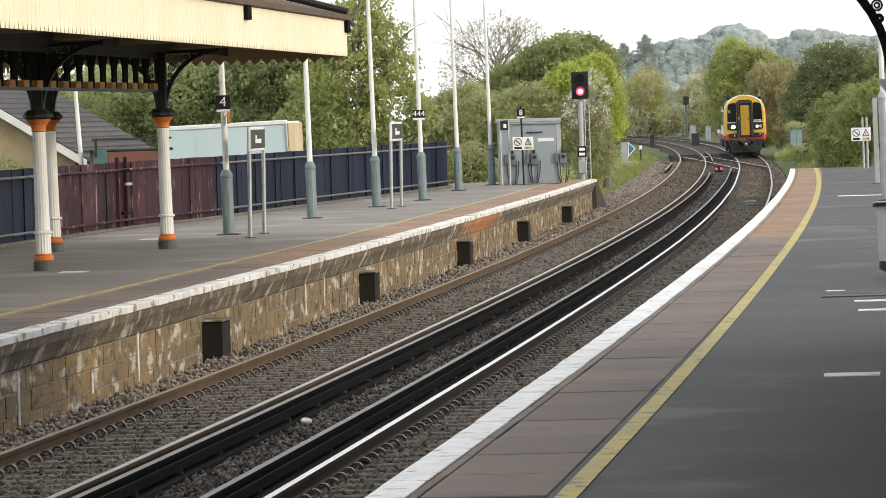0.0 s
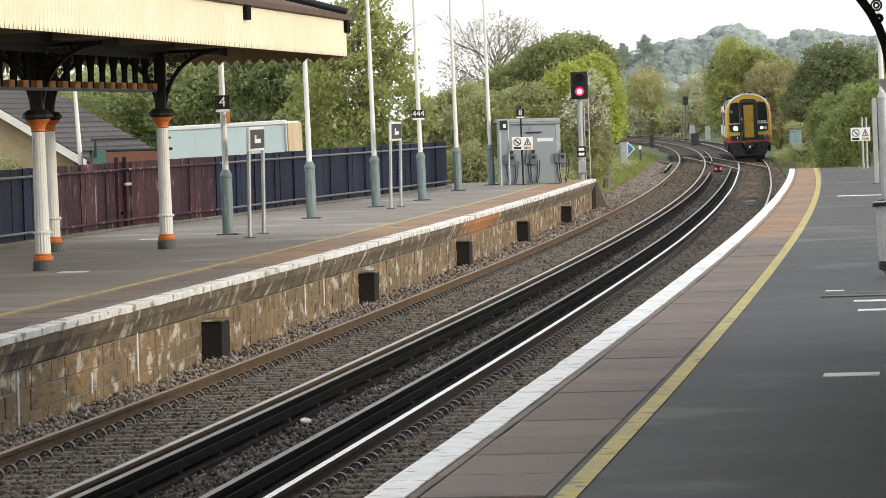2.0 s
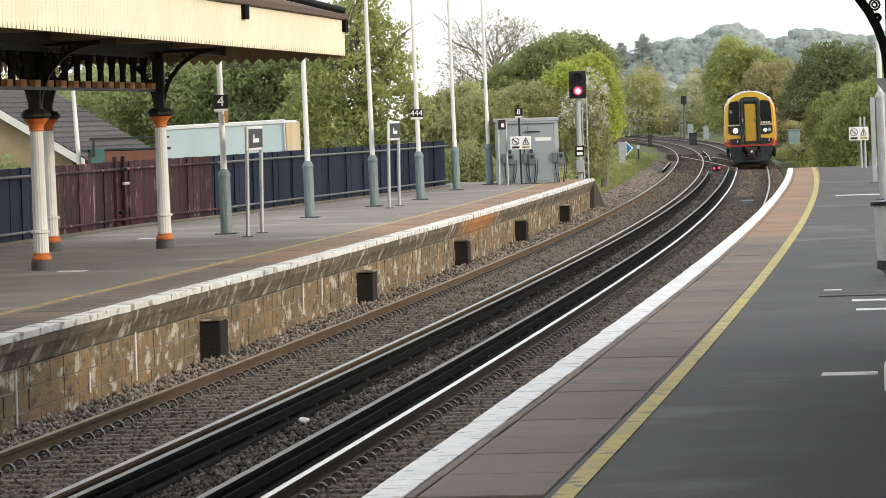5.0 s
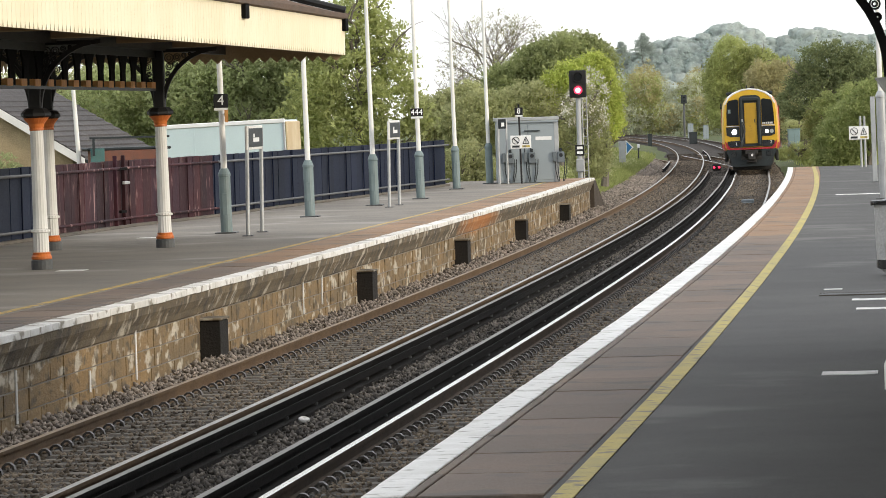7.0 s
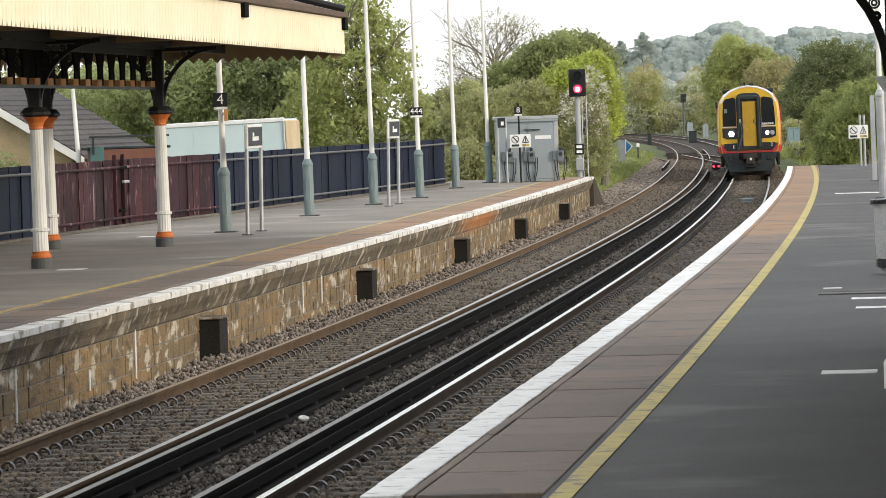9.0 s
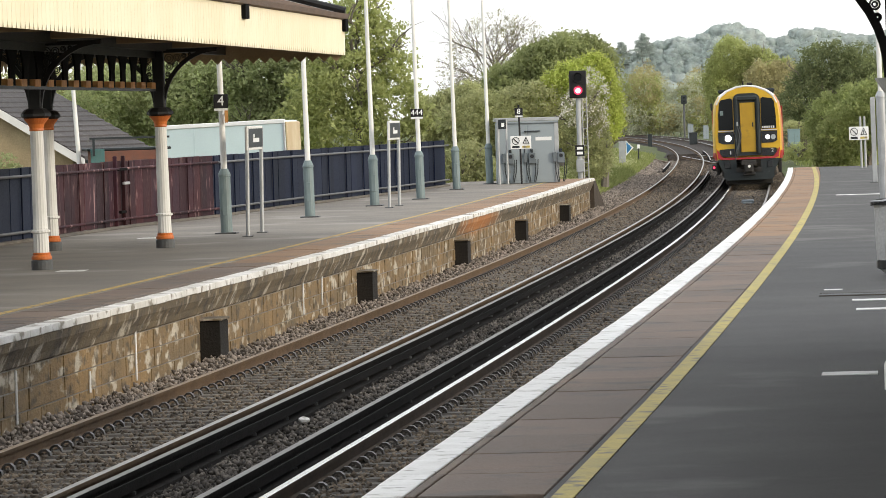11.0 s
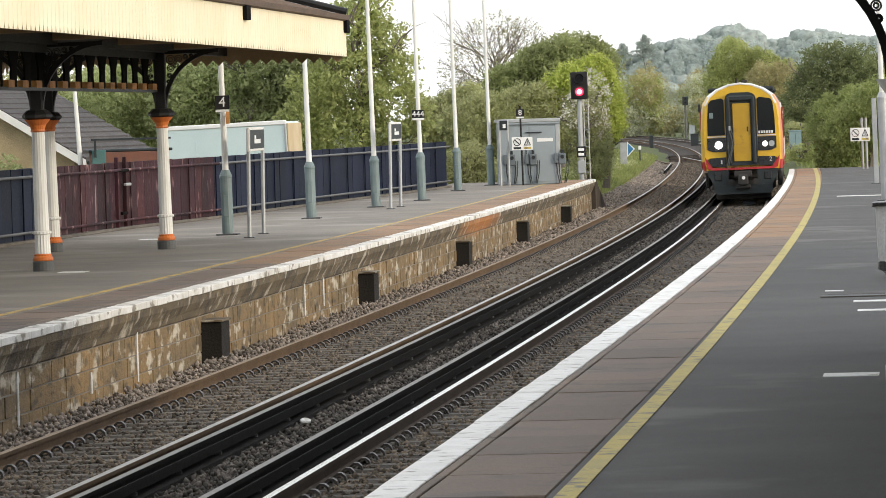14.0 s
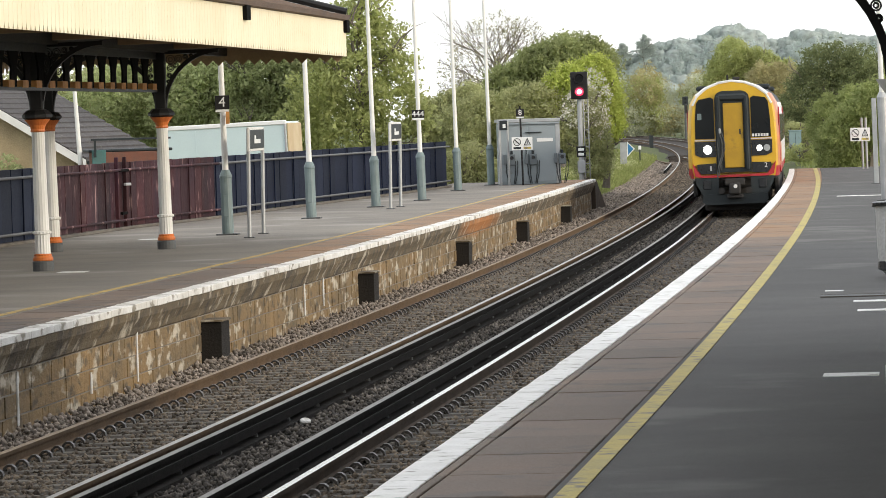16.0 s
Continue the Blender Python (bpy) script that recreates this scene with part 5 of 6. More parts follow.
def bracket(sd, rx, rz, z0, w=0.07, d=0.10):
    """A quarter arch from the post up to the beam, with rings in its corner."""
    bm = bmesh.new()
    cx = sd * (rx + 0.1)
    A = np.linspace(0, math.pi / 2, 12)
    prev = None
    for a in A:
        q = [(cx - sd * (rx + k) * math.cos(a), z0 + (rz + k) * math.sin(a)) for k in (0, w)]
        ring = [bm.verts.new((x, y, z)) for x, z in q for y in (-d / 2, d / 2)]
        if prev:
            for i, j in ((0, 1), (1, 3), (3, 2), (2, 0)):
                bm.faces.new((prev[i], prev[j], ring[j], ring[i]))
        prev = ring
    for k, (u, v, r) in enumerate(((0.10, 0.90, 0.075), (0.25, 0.91, 0.06), (0.10, 0.75, 0.06), (0.21, 0.79, 0.045), (0.38, 0.94, 0.04), (0.07, 0.62, 0.04), (0.49, 0.96, 0.028), (0.05, 0.51, 0.03))):
        m = Matrix.Translation((sd * (0.1 + u * rx), 0, z0 + v * rz)) @ Matrix.Rotation(math.pi / 2, 4, "X")
        for rr in (r, r * 0.5):
            pv = None
            for i in range(13):
                a = i / 12 * 2 * math.pi
                ring = [bm.verts.new(m @ Vector(((rr + e) * math.cos(a), (rr + e) * math.sin(a), h))) for e in (-0.008, 0.008) for h in (-0.012, 0.012)]
                if pv:
                    for p, q in ((0, 1), (1, 3), (3, 2), (2, 0)):
                        bm.faces.new((pv[p], pv[q], ring[q], ring[p]))
                pv = ring
    box(bm, (sd * (0.1 + rx / 2), 0, z0 + rz + 0.03), (rx, 0.09, 0.06))
    bmesh.ops.recalc_face_normals(bm, faces=bm.faces)
    return bm


CAN_END, CAN_BOT, CAN_TOP = 66.9, 4.27, 4.96
CAN_OFF = lambda s: LEFT_EDGE(s) - 1.22


def build_canopy():
    t = thing("platform_canopy", Matrix(), "cream boarded station canopy over the far platform", "canopy")
    ss = stations(-45, CAN_END)
    first = None
    for i, s in enumerate(np.arange(16, CAN_END - 0.1, 0.3)):
        m = Matrix.Translation(at(s + 0.15, CAN_OFF(s), 0)) @ Matrix.Rotation(heading(s), 4, "Z")
        if first is None:
            bm = bmesh.new()
            pts = [(-0.147, CAN_TOP), (-0.147, CAN_BOT + 0.085), (-0.105, CAN_BOT), (0.105, CAN_BOT), (0.147, CAN_BOT + 0.085), (0.147, CAN_TOP)]
            plate(pts, 0.04, bm, Matrix.Rotation(math.pi / 2, 4, "Z"))
            bmesh.ops.recalc_face_normals(bm, faces=bm.faces)
            first = part("fascia_board", bm, CREAM, t, "cream painted upright board")
            first.matrix_basis = m
        else:
            again("fascia_board", first, m, t)
    part("fascia_backing", sweep([(-0.03, CAN_BOT + 0.09), (-0.03, CAN_TOP), (-0.06, CAN_TOP), (-0.06, CAN_BOT + 0.09)], ss, CAN_OFF), SOFFIT, t)
    part("gutter", sweep([(0.03, CAN_TOP - 0.02), (0.10, CAN_TOP), (0.12, CAN_TOP + 0.09), (-0.04, CAN_TOP + 0.09), (-0.04, CAN_TOP - 0.02)], ss, CAN_OFF), CANOPY_ROOF, t, "brown gutter")
    part("roof", sweep([(-0.05, CAN_TOP + 0.06), (-3.3, CAN_TOP + 0.95), (-6.6, CAN_TOP + 0.06), (-6.6, CAN_TOP - 0.02), (-3.3, CAN_TOP + 0.86), (-0.05, CAN_TOP - 0.02)], ss, CAN_OFF), CANOPY_ROOF, t, "brown corrugated roofing")
    part("soffit", sweep([(-0.07, CAN_TOP - 0.30), (-6.5, CAN_TOP - 0.30), (-6.5, CAN_TOP - 0.36), (-0.07, CAN_TOP - 0.36)], ss, CAN_OFF), SOFFIT, t, "stained boarded underside")
    for o in (-2.35, -4.4):
        part("long_beam", sweep([(o - 0.09, 4.34), (o - 0.09, 4.58), (o + 0.09, 4.58), (o + 0.09, 4.34)], ss, CAN_OFF), BLACK_PAINT, t, "dark longitudinal beam")
    for s in np.arange(21.0, 66, 6.45):
        part("cross_beam", boxed((0, 0, 0), (6.3, 0.16, 0.2), 0.01, m=Matrix.Translation(at(s, CAN_OFF(s) - 3.25, 4.5)) @ Matrix.Rotation(heading(s), 4, "Z")), SOFFIT, t, "brown cross beam")
    for s in (51.9, CAN_END - 0.1):
        part("fascia_strap", boxed((0, 0, 0), (0.08, 0.5, 0.24), 0.01, m=Matrix.Translation(at(s, CAN_OFF(s) + 0.05, CAN_TOP - 0.12)) @ Matrix.Rotation(heading(s), 4, "Z")), DARK_IRON, t, "dark iron strap")
    # roof ribs, seen where the roof rises past the gutter
    first = None
    for s in np.arange(40, CAN_END, 1.1):
        a, b = at(s, CAN_OFF(s) - 0.05, CAN_TOP + 0.075), at(s, CAN_OFF(s) - 3.3, CAN_TOP + 0.965)
        part("roof_rib", tube(bmesh.new(), a, b, 0.035, n=6), CANOPY_ROOF, t)
    # verge at the end of the roof
    a, b = at(CAN_END + 0.05, CAN_OFF(CAN_END) + 0.05, CAN_TOP + 0.16), at(CAN_END + 0.05, CAN_OFF(CAN_END) - 3.3, CAN_TOP + 1.08)
    part("verge_cap", tube(bmesh.new(), a, b, 0.07, n=8), BLACK_PAINT, t, "black verge capping")
    part("verge_trim", tube(bmesh.new(), a - Vector((0, 0, 0.10)), b - Vector((0, 0, 0.10)), 0.03, n=8), WHITE_PAINT, t, "white verge trim")
    # gable end
    g = bmesh.new()
    q = [g.verts.new(at(CAN_END, CAN_OFF(CAN_END) + o, z)) for o, z in ((-0.04, CAN_TOP - 0.3), (-0.04, CAN_TOP + 0.06), (-3.3, CAN_TOP + 0.95), (-6.6, CAN_TOP + 0.06), (-6.6, CAN_TOP - 0.3))]
    g.faces.new(q)
    bmesh.ops.solidify(g, geom=list(g.faces), thickness=0.05)
    part("gable_boards", g, CREAM, t)
    # rear dagger boards
    first = None
    for s in np.arange(22, CAN_END - 0.1, 0.45):
        m = Matrix.Translation(at(s + 0.22, CAN_OFF(s) - 6.5, 0)) @ Matrix.Rotation(heading(s), 4, "Z")
        if first is None:
            bm = plate([(-0.21, 4.9), (-0.21, 4.32), (0, 4.13), (0.21, 4.32), (0.21, 4.9)], 0.03, m=Matrix.Rotation(math.pi / 2, 4, "Z"))
            bmesh.ops.recalc_face_normals(bm, faces=bm.faces)
            first = part("dagger_board", bm, SOFFIT, t, "pointed valance board")
            first.matrix_basis = m
        else:
            again("dagger_board", first, m, t)
    # dagger boards across the open end
    first = None
    for o in np.arange(-6.4, -0.15, 0.228):
        m = Matrix.Translation(at(CAN_END - 0.03, CAN_OFF(CAN_END) + o + 0.1, 0)) @ Matrix.Rotation(heading(66), 4, "Z")
        if first is None:
            bm = plate([(-0.115, 4.72), (-0.115, 4.27), (0, 4.16), (0.115, 4.27), (0.115, 4.72)], 0.03)
            bmesh.ops.recalc_face_normals(bm, faces=bm.faces)
            first = part("end_dagger_board", bm, SOFFIT, t, "pointed end valance board")
            first.matrix_basis = m
        else:
            again("end_dagger_board", first, m, t)
    # pierced valance between the columns
    v = thing("pierced_valance", Matrix(), "dark pierced timber valance with an orange lower rail", "valance")
    rng = np.arange(23, 58.8, 1.2)
    off = lambda s: -8.65
    part("lower_rail", sweep([(-0.06, 3.64), (-0.06, 3.69), (0.06, 3.69), (0.06, 3.64)], stations(22, 59.5), off), BLACK_PAINT, v, "dark lower rail")
    block = None
    for s in np.arange(23.6, 58.5, 1.2):
        m = Matrix.Translation(at(s, -8.62, 3.735)) @ Matrix.Rotation(heading(s), 4, "Z")
        if block is None:
            block = part("filler_block", boxed((0, 0, 0), (0.10, 0.48, 0.11), 0.006), OCHRE, v, "bare ochre timber block")
            block.matrix_basis = m
        else:
            again("filler_block", block, m, v)
    part("upper_rail", sweep([(-0.06, 4.22), (-0.06, 4.36), (0.06, 4.36), (0.06, 4.22)], stations(22, 59.5), off), BLACK_PAINT, v)
    first = None
    for s in rng:
        m = Matrix.Translation(at(s, off(s), 0)) @ Matrix.Rotation(heading(s), 4, "Z")
        if first is None:
            bm = plate([(-0.24, 3.67), (0.20, 3.67), (0.22, 3.80), (0.20, 3.95), (0.28, 4.08), (0.46, 4.24), (-0.46, 4.24), (-0.32, 4.1), (-0.24, 3.95), (-0.26, 3.80)], 0.03, m=Matrix.Rotation(math.pi / 2, 4, "Z"))
            bmesh.ops.recalc_face_normals(bm, faces=bm.faces)
            first = part("valance_slat", bm, DARK_IRON, v, "dark shaped slat")
            first.matrix_basis = m
        else:
            again("valance_slat", first, m, v)
    for s, o in ((47.3, -8.75), (58.9, -8.52), (59.0, -10.54), (35.7, -8.9), (47.4, -10.7)):
        column(s, o)


def name_board(s0, o0, s1, o1, z):
    a, b = at(s0, o0, z), at(s1, o1, z)
    d = b - a
    t = thing("station_sign", Matrix.Translation(a) @ Matrix.Rotation(math.atan2(d.y, d.x), 4, "Z") @ Matrix.Rotation(radians(0.9), 4, "X"), "dark station sign on two grey posts", "sign", "platform signs")
    L = d.length
    for x in (0, L):
        part("post", tube(bmesh.new(), (x, 0, 0), (x, 0, 2.06), 0.038, n=10), GALV, t)
        part("foot", boxed((x, 0, 0.01), (0.2, 0.2, 0.02)), GREY_PAINT, t)
    part("sign_frame", boxed((L / 2, 0, 1.86), (L + 0.1, 0.05, 0.46), 0.01), WHITE_PAINT, t, "white sign frame")
    for sd in (-1, 1):
        b = part("sign_panel", boxed((L / 2, sd * 0.03, 1.86), (L - 0.1, 0.012, 0.36), 0.004), T_GREY, t, "dark grey panel")
        part("letter_bar", boxed((L / 2, sd * 0.04, 1.82), (L * 0.42, 0.006, 0.08)), SIGN_WHITE, b)
        part("letter_bar", boxed((L / 2 - L * 0.15, sd * 0.04, 1.9), (L * 0.1, 0.006, 0.07)), SIGN_WHITE, b)


def stop_plate(text, x, y, z, w, h, post=None, label=""):
    t = thing("stop_sign", pose(x, y, z), label, "sign", "stop boards")
    part("plate", boxed((0, 0, 0), (w, 0.02, h), 0.006), BLACK_PAINT, t, "black plate")
    lettering(text, h * 1.02, SIGN_WHITE, t, pose(0, -0.015, 0, 90, 0, 0))
    part("sub_plate", boxed((0, -0.002, -h / 2 - 0.03), (w * 0.94, 0.016, 0.05), 0.003), SIGN_WHITE, t, "small white plate")
    if post:
        part("post", tube(bmesh.new(), (0.0, 0.03, h / 2 + 0.1), (0.04, 0.03, LEFT_TOP - z), 0.03, n=10), BLACK_PAINT, t, "slim black post")
    else:
        part("clamp", boxed((0, 0.05, 0), (0.16, 0.08, 0.06), 0.01), GALV, t)
    return t


def warning_plate(x, y, z, w, h, posts, foot):
    t = thing("warning_sign", pose(x, y, z), "white warning sign with a ring and a triangle", "sign", "warning signs")
    part("plate", boxed((0, 0, 0), (w, 0.015, h), 0.006), SIGN_WHITE, t)
    ring = bmesh.new()
    for i in range(24):
        a, b = i / 24 * 6.2832, (i + 1) / 24 * 6.2832
        tube(ring, (-w * 0.24 + h * 0.27 * math.cos(a), -0.013, h * 0.12 + h * 0.27 * math.sin(a)), (-w * 0.24 + h * 0.27 * math.cos(b), -0.013, h * 0.12 + h * 0.27 * math.sin(b)), 0.011, n=5)
    tube(ring, (-w * 0.24 - h * 0.18, -0.013, h * 0.3), (-w * 0.24 + h * 0.18, -0.013, -h * 0.06), 0.016, n=5)
    part("ring_symbol", ring, T_BLACK, t)
    tri = bmesh.new()
    pts = [(w * 0.10, -h * 0.12), (w * 0.40, -h * 0.12), (w * 0.25, h * 0.38)]
    for p, q in zip(pts, pts[1:] + pts[:1]):
        tube(tri, (p[0], -0.013, p[1]), (q[0], -0.013, q[1]), 0.012, n=5)
    tube(tri, (w * 0.25, -0.013, -h * 0.06), (w * 0.25, -0.013, h * 0.2), 0.012, n=5)
    part("triangle_symbol", tri, T_BLACK, t)
    for xx in (-0.24, 0.25):
        part("text_bar", boxed((w * xx, -0.011, -h * 0.34), (w * 0.36, 0.006, h * 0.16)), T_GREY if xx < 0 else YELLOW_LINE, t)
    for xx in posts:
        part("post", tube(bmesh.new(), (xx, 0.04, foot - z), (xx - 0.02, 0.04, h / 2 + 0.35 if len(posts) > 1 else h / 2), 0.04, n=10), GALV, t, "grey post")
    return t


def build_fence():
    t = thing("boundary_fence", Matrix(), "navy and peeling maroon steel panel fence behind the platform", "fence")
    s, i = 40.0, 0
    H = 1.42
    while s < 126:
        s1 = min(s + 2.9, 127)
        a, b = at(s, fence_off(s), LEFT_TOP), at(s1, fence_off(s1), LEFT_TOP)
        d = b - a
        L = d.length
        m = Matrix.Translation(a) @ Matrix.Rotation(math.atan2(d.y, d.x), 4, "Z")
        red = 68 < s < 86
        n = 4 if red else 3
        w = L / n
        for k in range(n):
            o = part("panel_board", boxed((w * (k + 0.5), random.uniform(-0.006, 0.006), H / 2 + 0.03), (w - 0.012, 0.03, H - 0.06 + random.uniform(-0.012, 0.012)), 0.004), MAROON if red else NAVY, t)
            o.matrix_basis = m
        p = part("post", boxed((0, -0.05, H / 2), (0.05, 0.03, H), 0.008), MAROON if red else NAVY, t, "fence post")
        p.matrix_basis = m
        for z in (0.2, H - 0.16):
            r = part("rail", tube(bmesh.new(), (0, -0.13, z), (L, -0.13, z), 0.028, n=8), GREY_PAINT if not red else MAROON, t, "grey handrail tube")
            r.matrix_basis = m
        k = part("kerb", boxed((L / 2, -0.08, 0.03), (L, 0.16, 0.06), 0.01), SLEEPER, t, "pale kerb")
        k.matrix_basis = m
        s, i = s1, i + 1
    # double gate posts
    for s in (75.9, 76.9):
        g = part("gate_post", boxed((0, -0.1, H / 2 + 0.05), (0.07, 0.08, H + 0.12), 0.01), MAROON, t, "maroon gate post")
        g.matrix_basis = Matrix.Translation(at(s, fence_off(s), LEFT_TOP)) @ Matrix.Rotation(heading(s) + 1.5, 4, "Z")
    for s, z in ((76.4, 1.25), (76.4, 0.35), (76.9, 0.95)):
        g = part("gate_bolt", boxed((0, -0.16, z), (0.9 if z > 1 else 0.5, 0.06, 0.06), 0.01), DARK_IRON if z != 0.95 else GALV, t)
        g.matrix_basis = Matrix.Translation(at(s, fence_off(s), LEFT_TOP)) @ Matrix.Rotation(heading(s) + 1.5, 4, "Z")


def build_cabinet():
    t = thing("relay_cabinet", pose(2.76, 158.8, LEFT_TOP, 0, 0, 2), "large grey steel equipment cabinet on the platform end", "cabinet")
    part("body", boxed((0, 0, 0.96), (1.86, 1.5, 1.9), 0.01), CABINET, t)
    part("roof", boxed((0, 0, 1.99), (1.98, 1.62, 0.11), 0.015), GALV, t, "pale overhanging roof")
    part("roof_lip", boxed((0, -0.79, 1.90), (1.94, 0.06, 0.06), 0.01), CABINET, t)
    part("door_hood", boxed((0.15, -0.80, 1.62), (0.5, 0.08, 0.03), 0.005), T_GREY, t, "dark hood over the doors")
    part("corner_post", boxed((-0.90, -0.72, 0.96), (0.10, 0.10, 1.9), 0.01), GALV, t)
    for x in (-0.47, 0.47):
        d = part("door", boxed((x, -0.757, 0.95), (0.9, 0.02, 1.72), 0.006), CABINET, t, "grey steel door")
        part("handle", boxed((x * 0.2, -0.775, 1.0), (0.03, 0.03, 0.2), 0.005), T_GREY, d)
    part("corner_post", boxed((0.90, -0.72, 0.96), (0.14, 0.12, 1.9), 0.01), GALV, t)
    part("notice", boxed((0.5, -0.772, 1.38), (0.5, 0.008, 0.11)), SIGN_WHITE, t, "white notice strip")
    part("notice", boxed((-0.1, -0.775, 1.36), (0.34, 0.008, 0.22)), SIGN_WHITE, t, "white notice")
    for x in (-0.55, 0.12, 1.02):
        e = part("switch_box", boxed((x, -0.82, 0.78), (0.22, 0.14, 0.34), 0.02), SWITCH, t, "dull grey switch box")
        part("meter", tube(bmesh.new(), (x, -0.89, 0.84), (x, -0.90, 0.84), 0.06, n=12), T_BLACK, e)
        part("top_gland", boxed((x, -0.82, 1.0), (0.08, 0.08, 0.12), 0.01), T_GREY, e)
        for dx in (-0.18, -0.1, 0.12, 0.19):
            c = bmesh.new()
            tube(c, (x + dx, -0.82, 0.75), (x + dx * 0.9, -0.82, 0.35), 0.014, n=6)
            tube(c, (x + dx * 0.9, -0.82, 0.35), (x + dx * 0.5, -0.82, 0.03), 0.014, n=6)
            part("cable", c, T_GREY, e)
        part("side_box", boxed((x - 0.2, -0.82, 0.8), (0.1, 0.1, 0.3), 0.01), SWITCH, e)
    s = thing("station_sign", pose(2.0, 157.2, LEFT_TOP), "small dark sign on a grey post", "sign", "platform signs")
    part("post", tube(bmesh.new(), (-0.12, 0, 0), (-0.14, 0, 2.02), 0.035, n=8), GALV, s)
    part("post", tube(bmesh.new(), (0.14, 0, 0), (0.12, 0, 2.02), 0.035, n=8), GALV, s)
    b = part("sign_panel", boxed((0, -0.04, 1.86), (0.24, 0.02, 0.3), 0.005), T_GREY, s)
    part("letter_bar", boxed((0.02, -0.055, 1.84), (0.09, 0.006, 0.12)), SIGN_WHITE, b)


def build_signal():
    t = thing("railway_signal", pose(4.69, 168, -0.42, 0, -0.3, 0), "railway colour-light signal showing red, on a grey post", "signal")
    part("post", tube(bmesh.new(), (0, 0, 0), (0, 0, 4.0), 0.085, 0.085, 14), GALV, t)
    lad = bmesh.new()
    for x in (0.13, 0.28):
        tube(lad, (x, 0.1, 0.2), (x, 0.1, 4.0), 0.02, n=6)
    for k in range(13):
        tube(lad, (0.13, 0.1, 0.4 + k * 0.28), (0.28, 0.1, 0.4 + k * 0.28), 0.014, n=5)
    part("ladder", lad, GALV, t, "grey access ladder")
    h = part("head", boxed((0, -0.12, 4.39), (0.56, 0.22, 0.90), 0.03), BLACK_PAINT, t, "black signal head")
    for z, m in ((4.6, T_GLASS), (4.18, None)):
        hood = bmesh.new()
        tube(hood, (0, -0.24, z), (0, -0.42, z + 0.02), 0.155, 0.165, 20, False)
        bmesh.ops.solidify(hood, geom=list(hood.faces), thickness=0.012)
        part("hood", hood, BLACK_PAINT, h)
        if m:
            part("lens", tube(bmesh.new(), (0, -0.235, z), (0, -0.25, z), 0.13, n=20), m, h)
        else:
            part("lens", tube(bmesh.new(), (0, -0.235, z), (0, -0.25, z), 0.135, n=20), RED_ON, h, "lit red lens")
            part("lens_core", tube(bmesh.new(), (0, -0.25, z), (0, -0.258, z), 0.085, n=20), RED_CORE, h)
    n = part("number_plate", boxed((0, -0.11, 2.2), (0.3, 0.02, 0.36), 0.005), BLACK_PAINT, t, "black identity plate")
    for z in (2.28, 2.12):
        part("mark_bar", boxed((0, -0.125, z), (0.19, 0.006, 0.09)), SIGN_WHITE, n)
    part("phone_box", boxed((0, -0.16, 1.7), (0.26, 0.2, 0.42), 0.02), GALV, t)


def small_box(name, x, y, z0, w, d, h, material, label, roof=True):
    t = thing(name, pose(x, y, z0), label, "cabinet", "lineside cabinets")
    part("body", boxed((0, 0, h / 2), (w, d, h), 0.02), material, t)
    if roof:
        part("lid", boxed((0, 0, h + 0.02), (w + 0.08, d + 0.08, 0.06), 0.01), material, t)
    part("door_seam", boxed((0, -d / 2 - 0.004, h * 0.5), (0.015, 0.01, h * 0.85)), T_GREY, t)


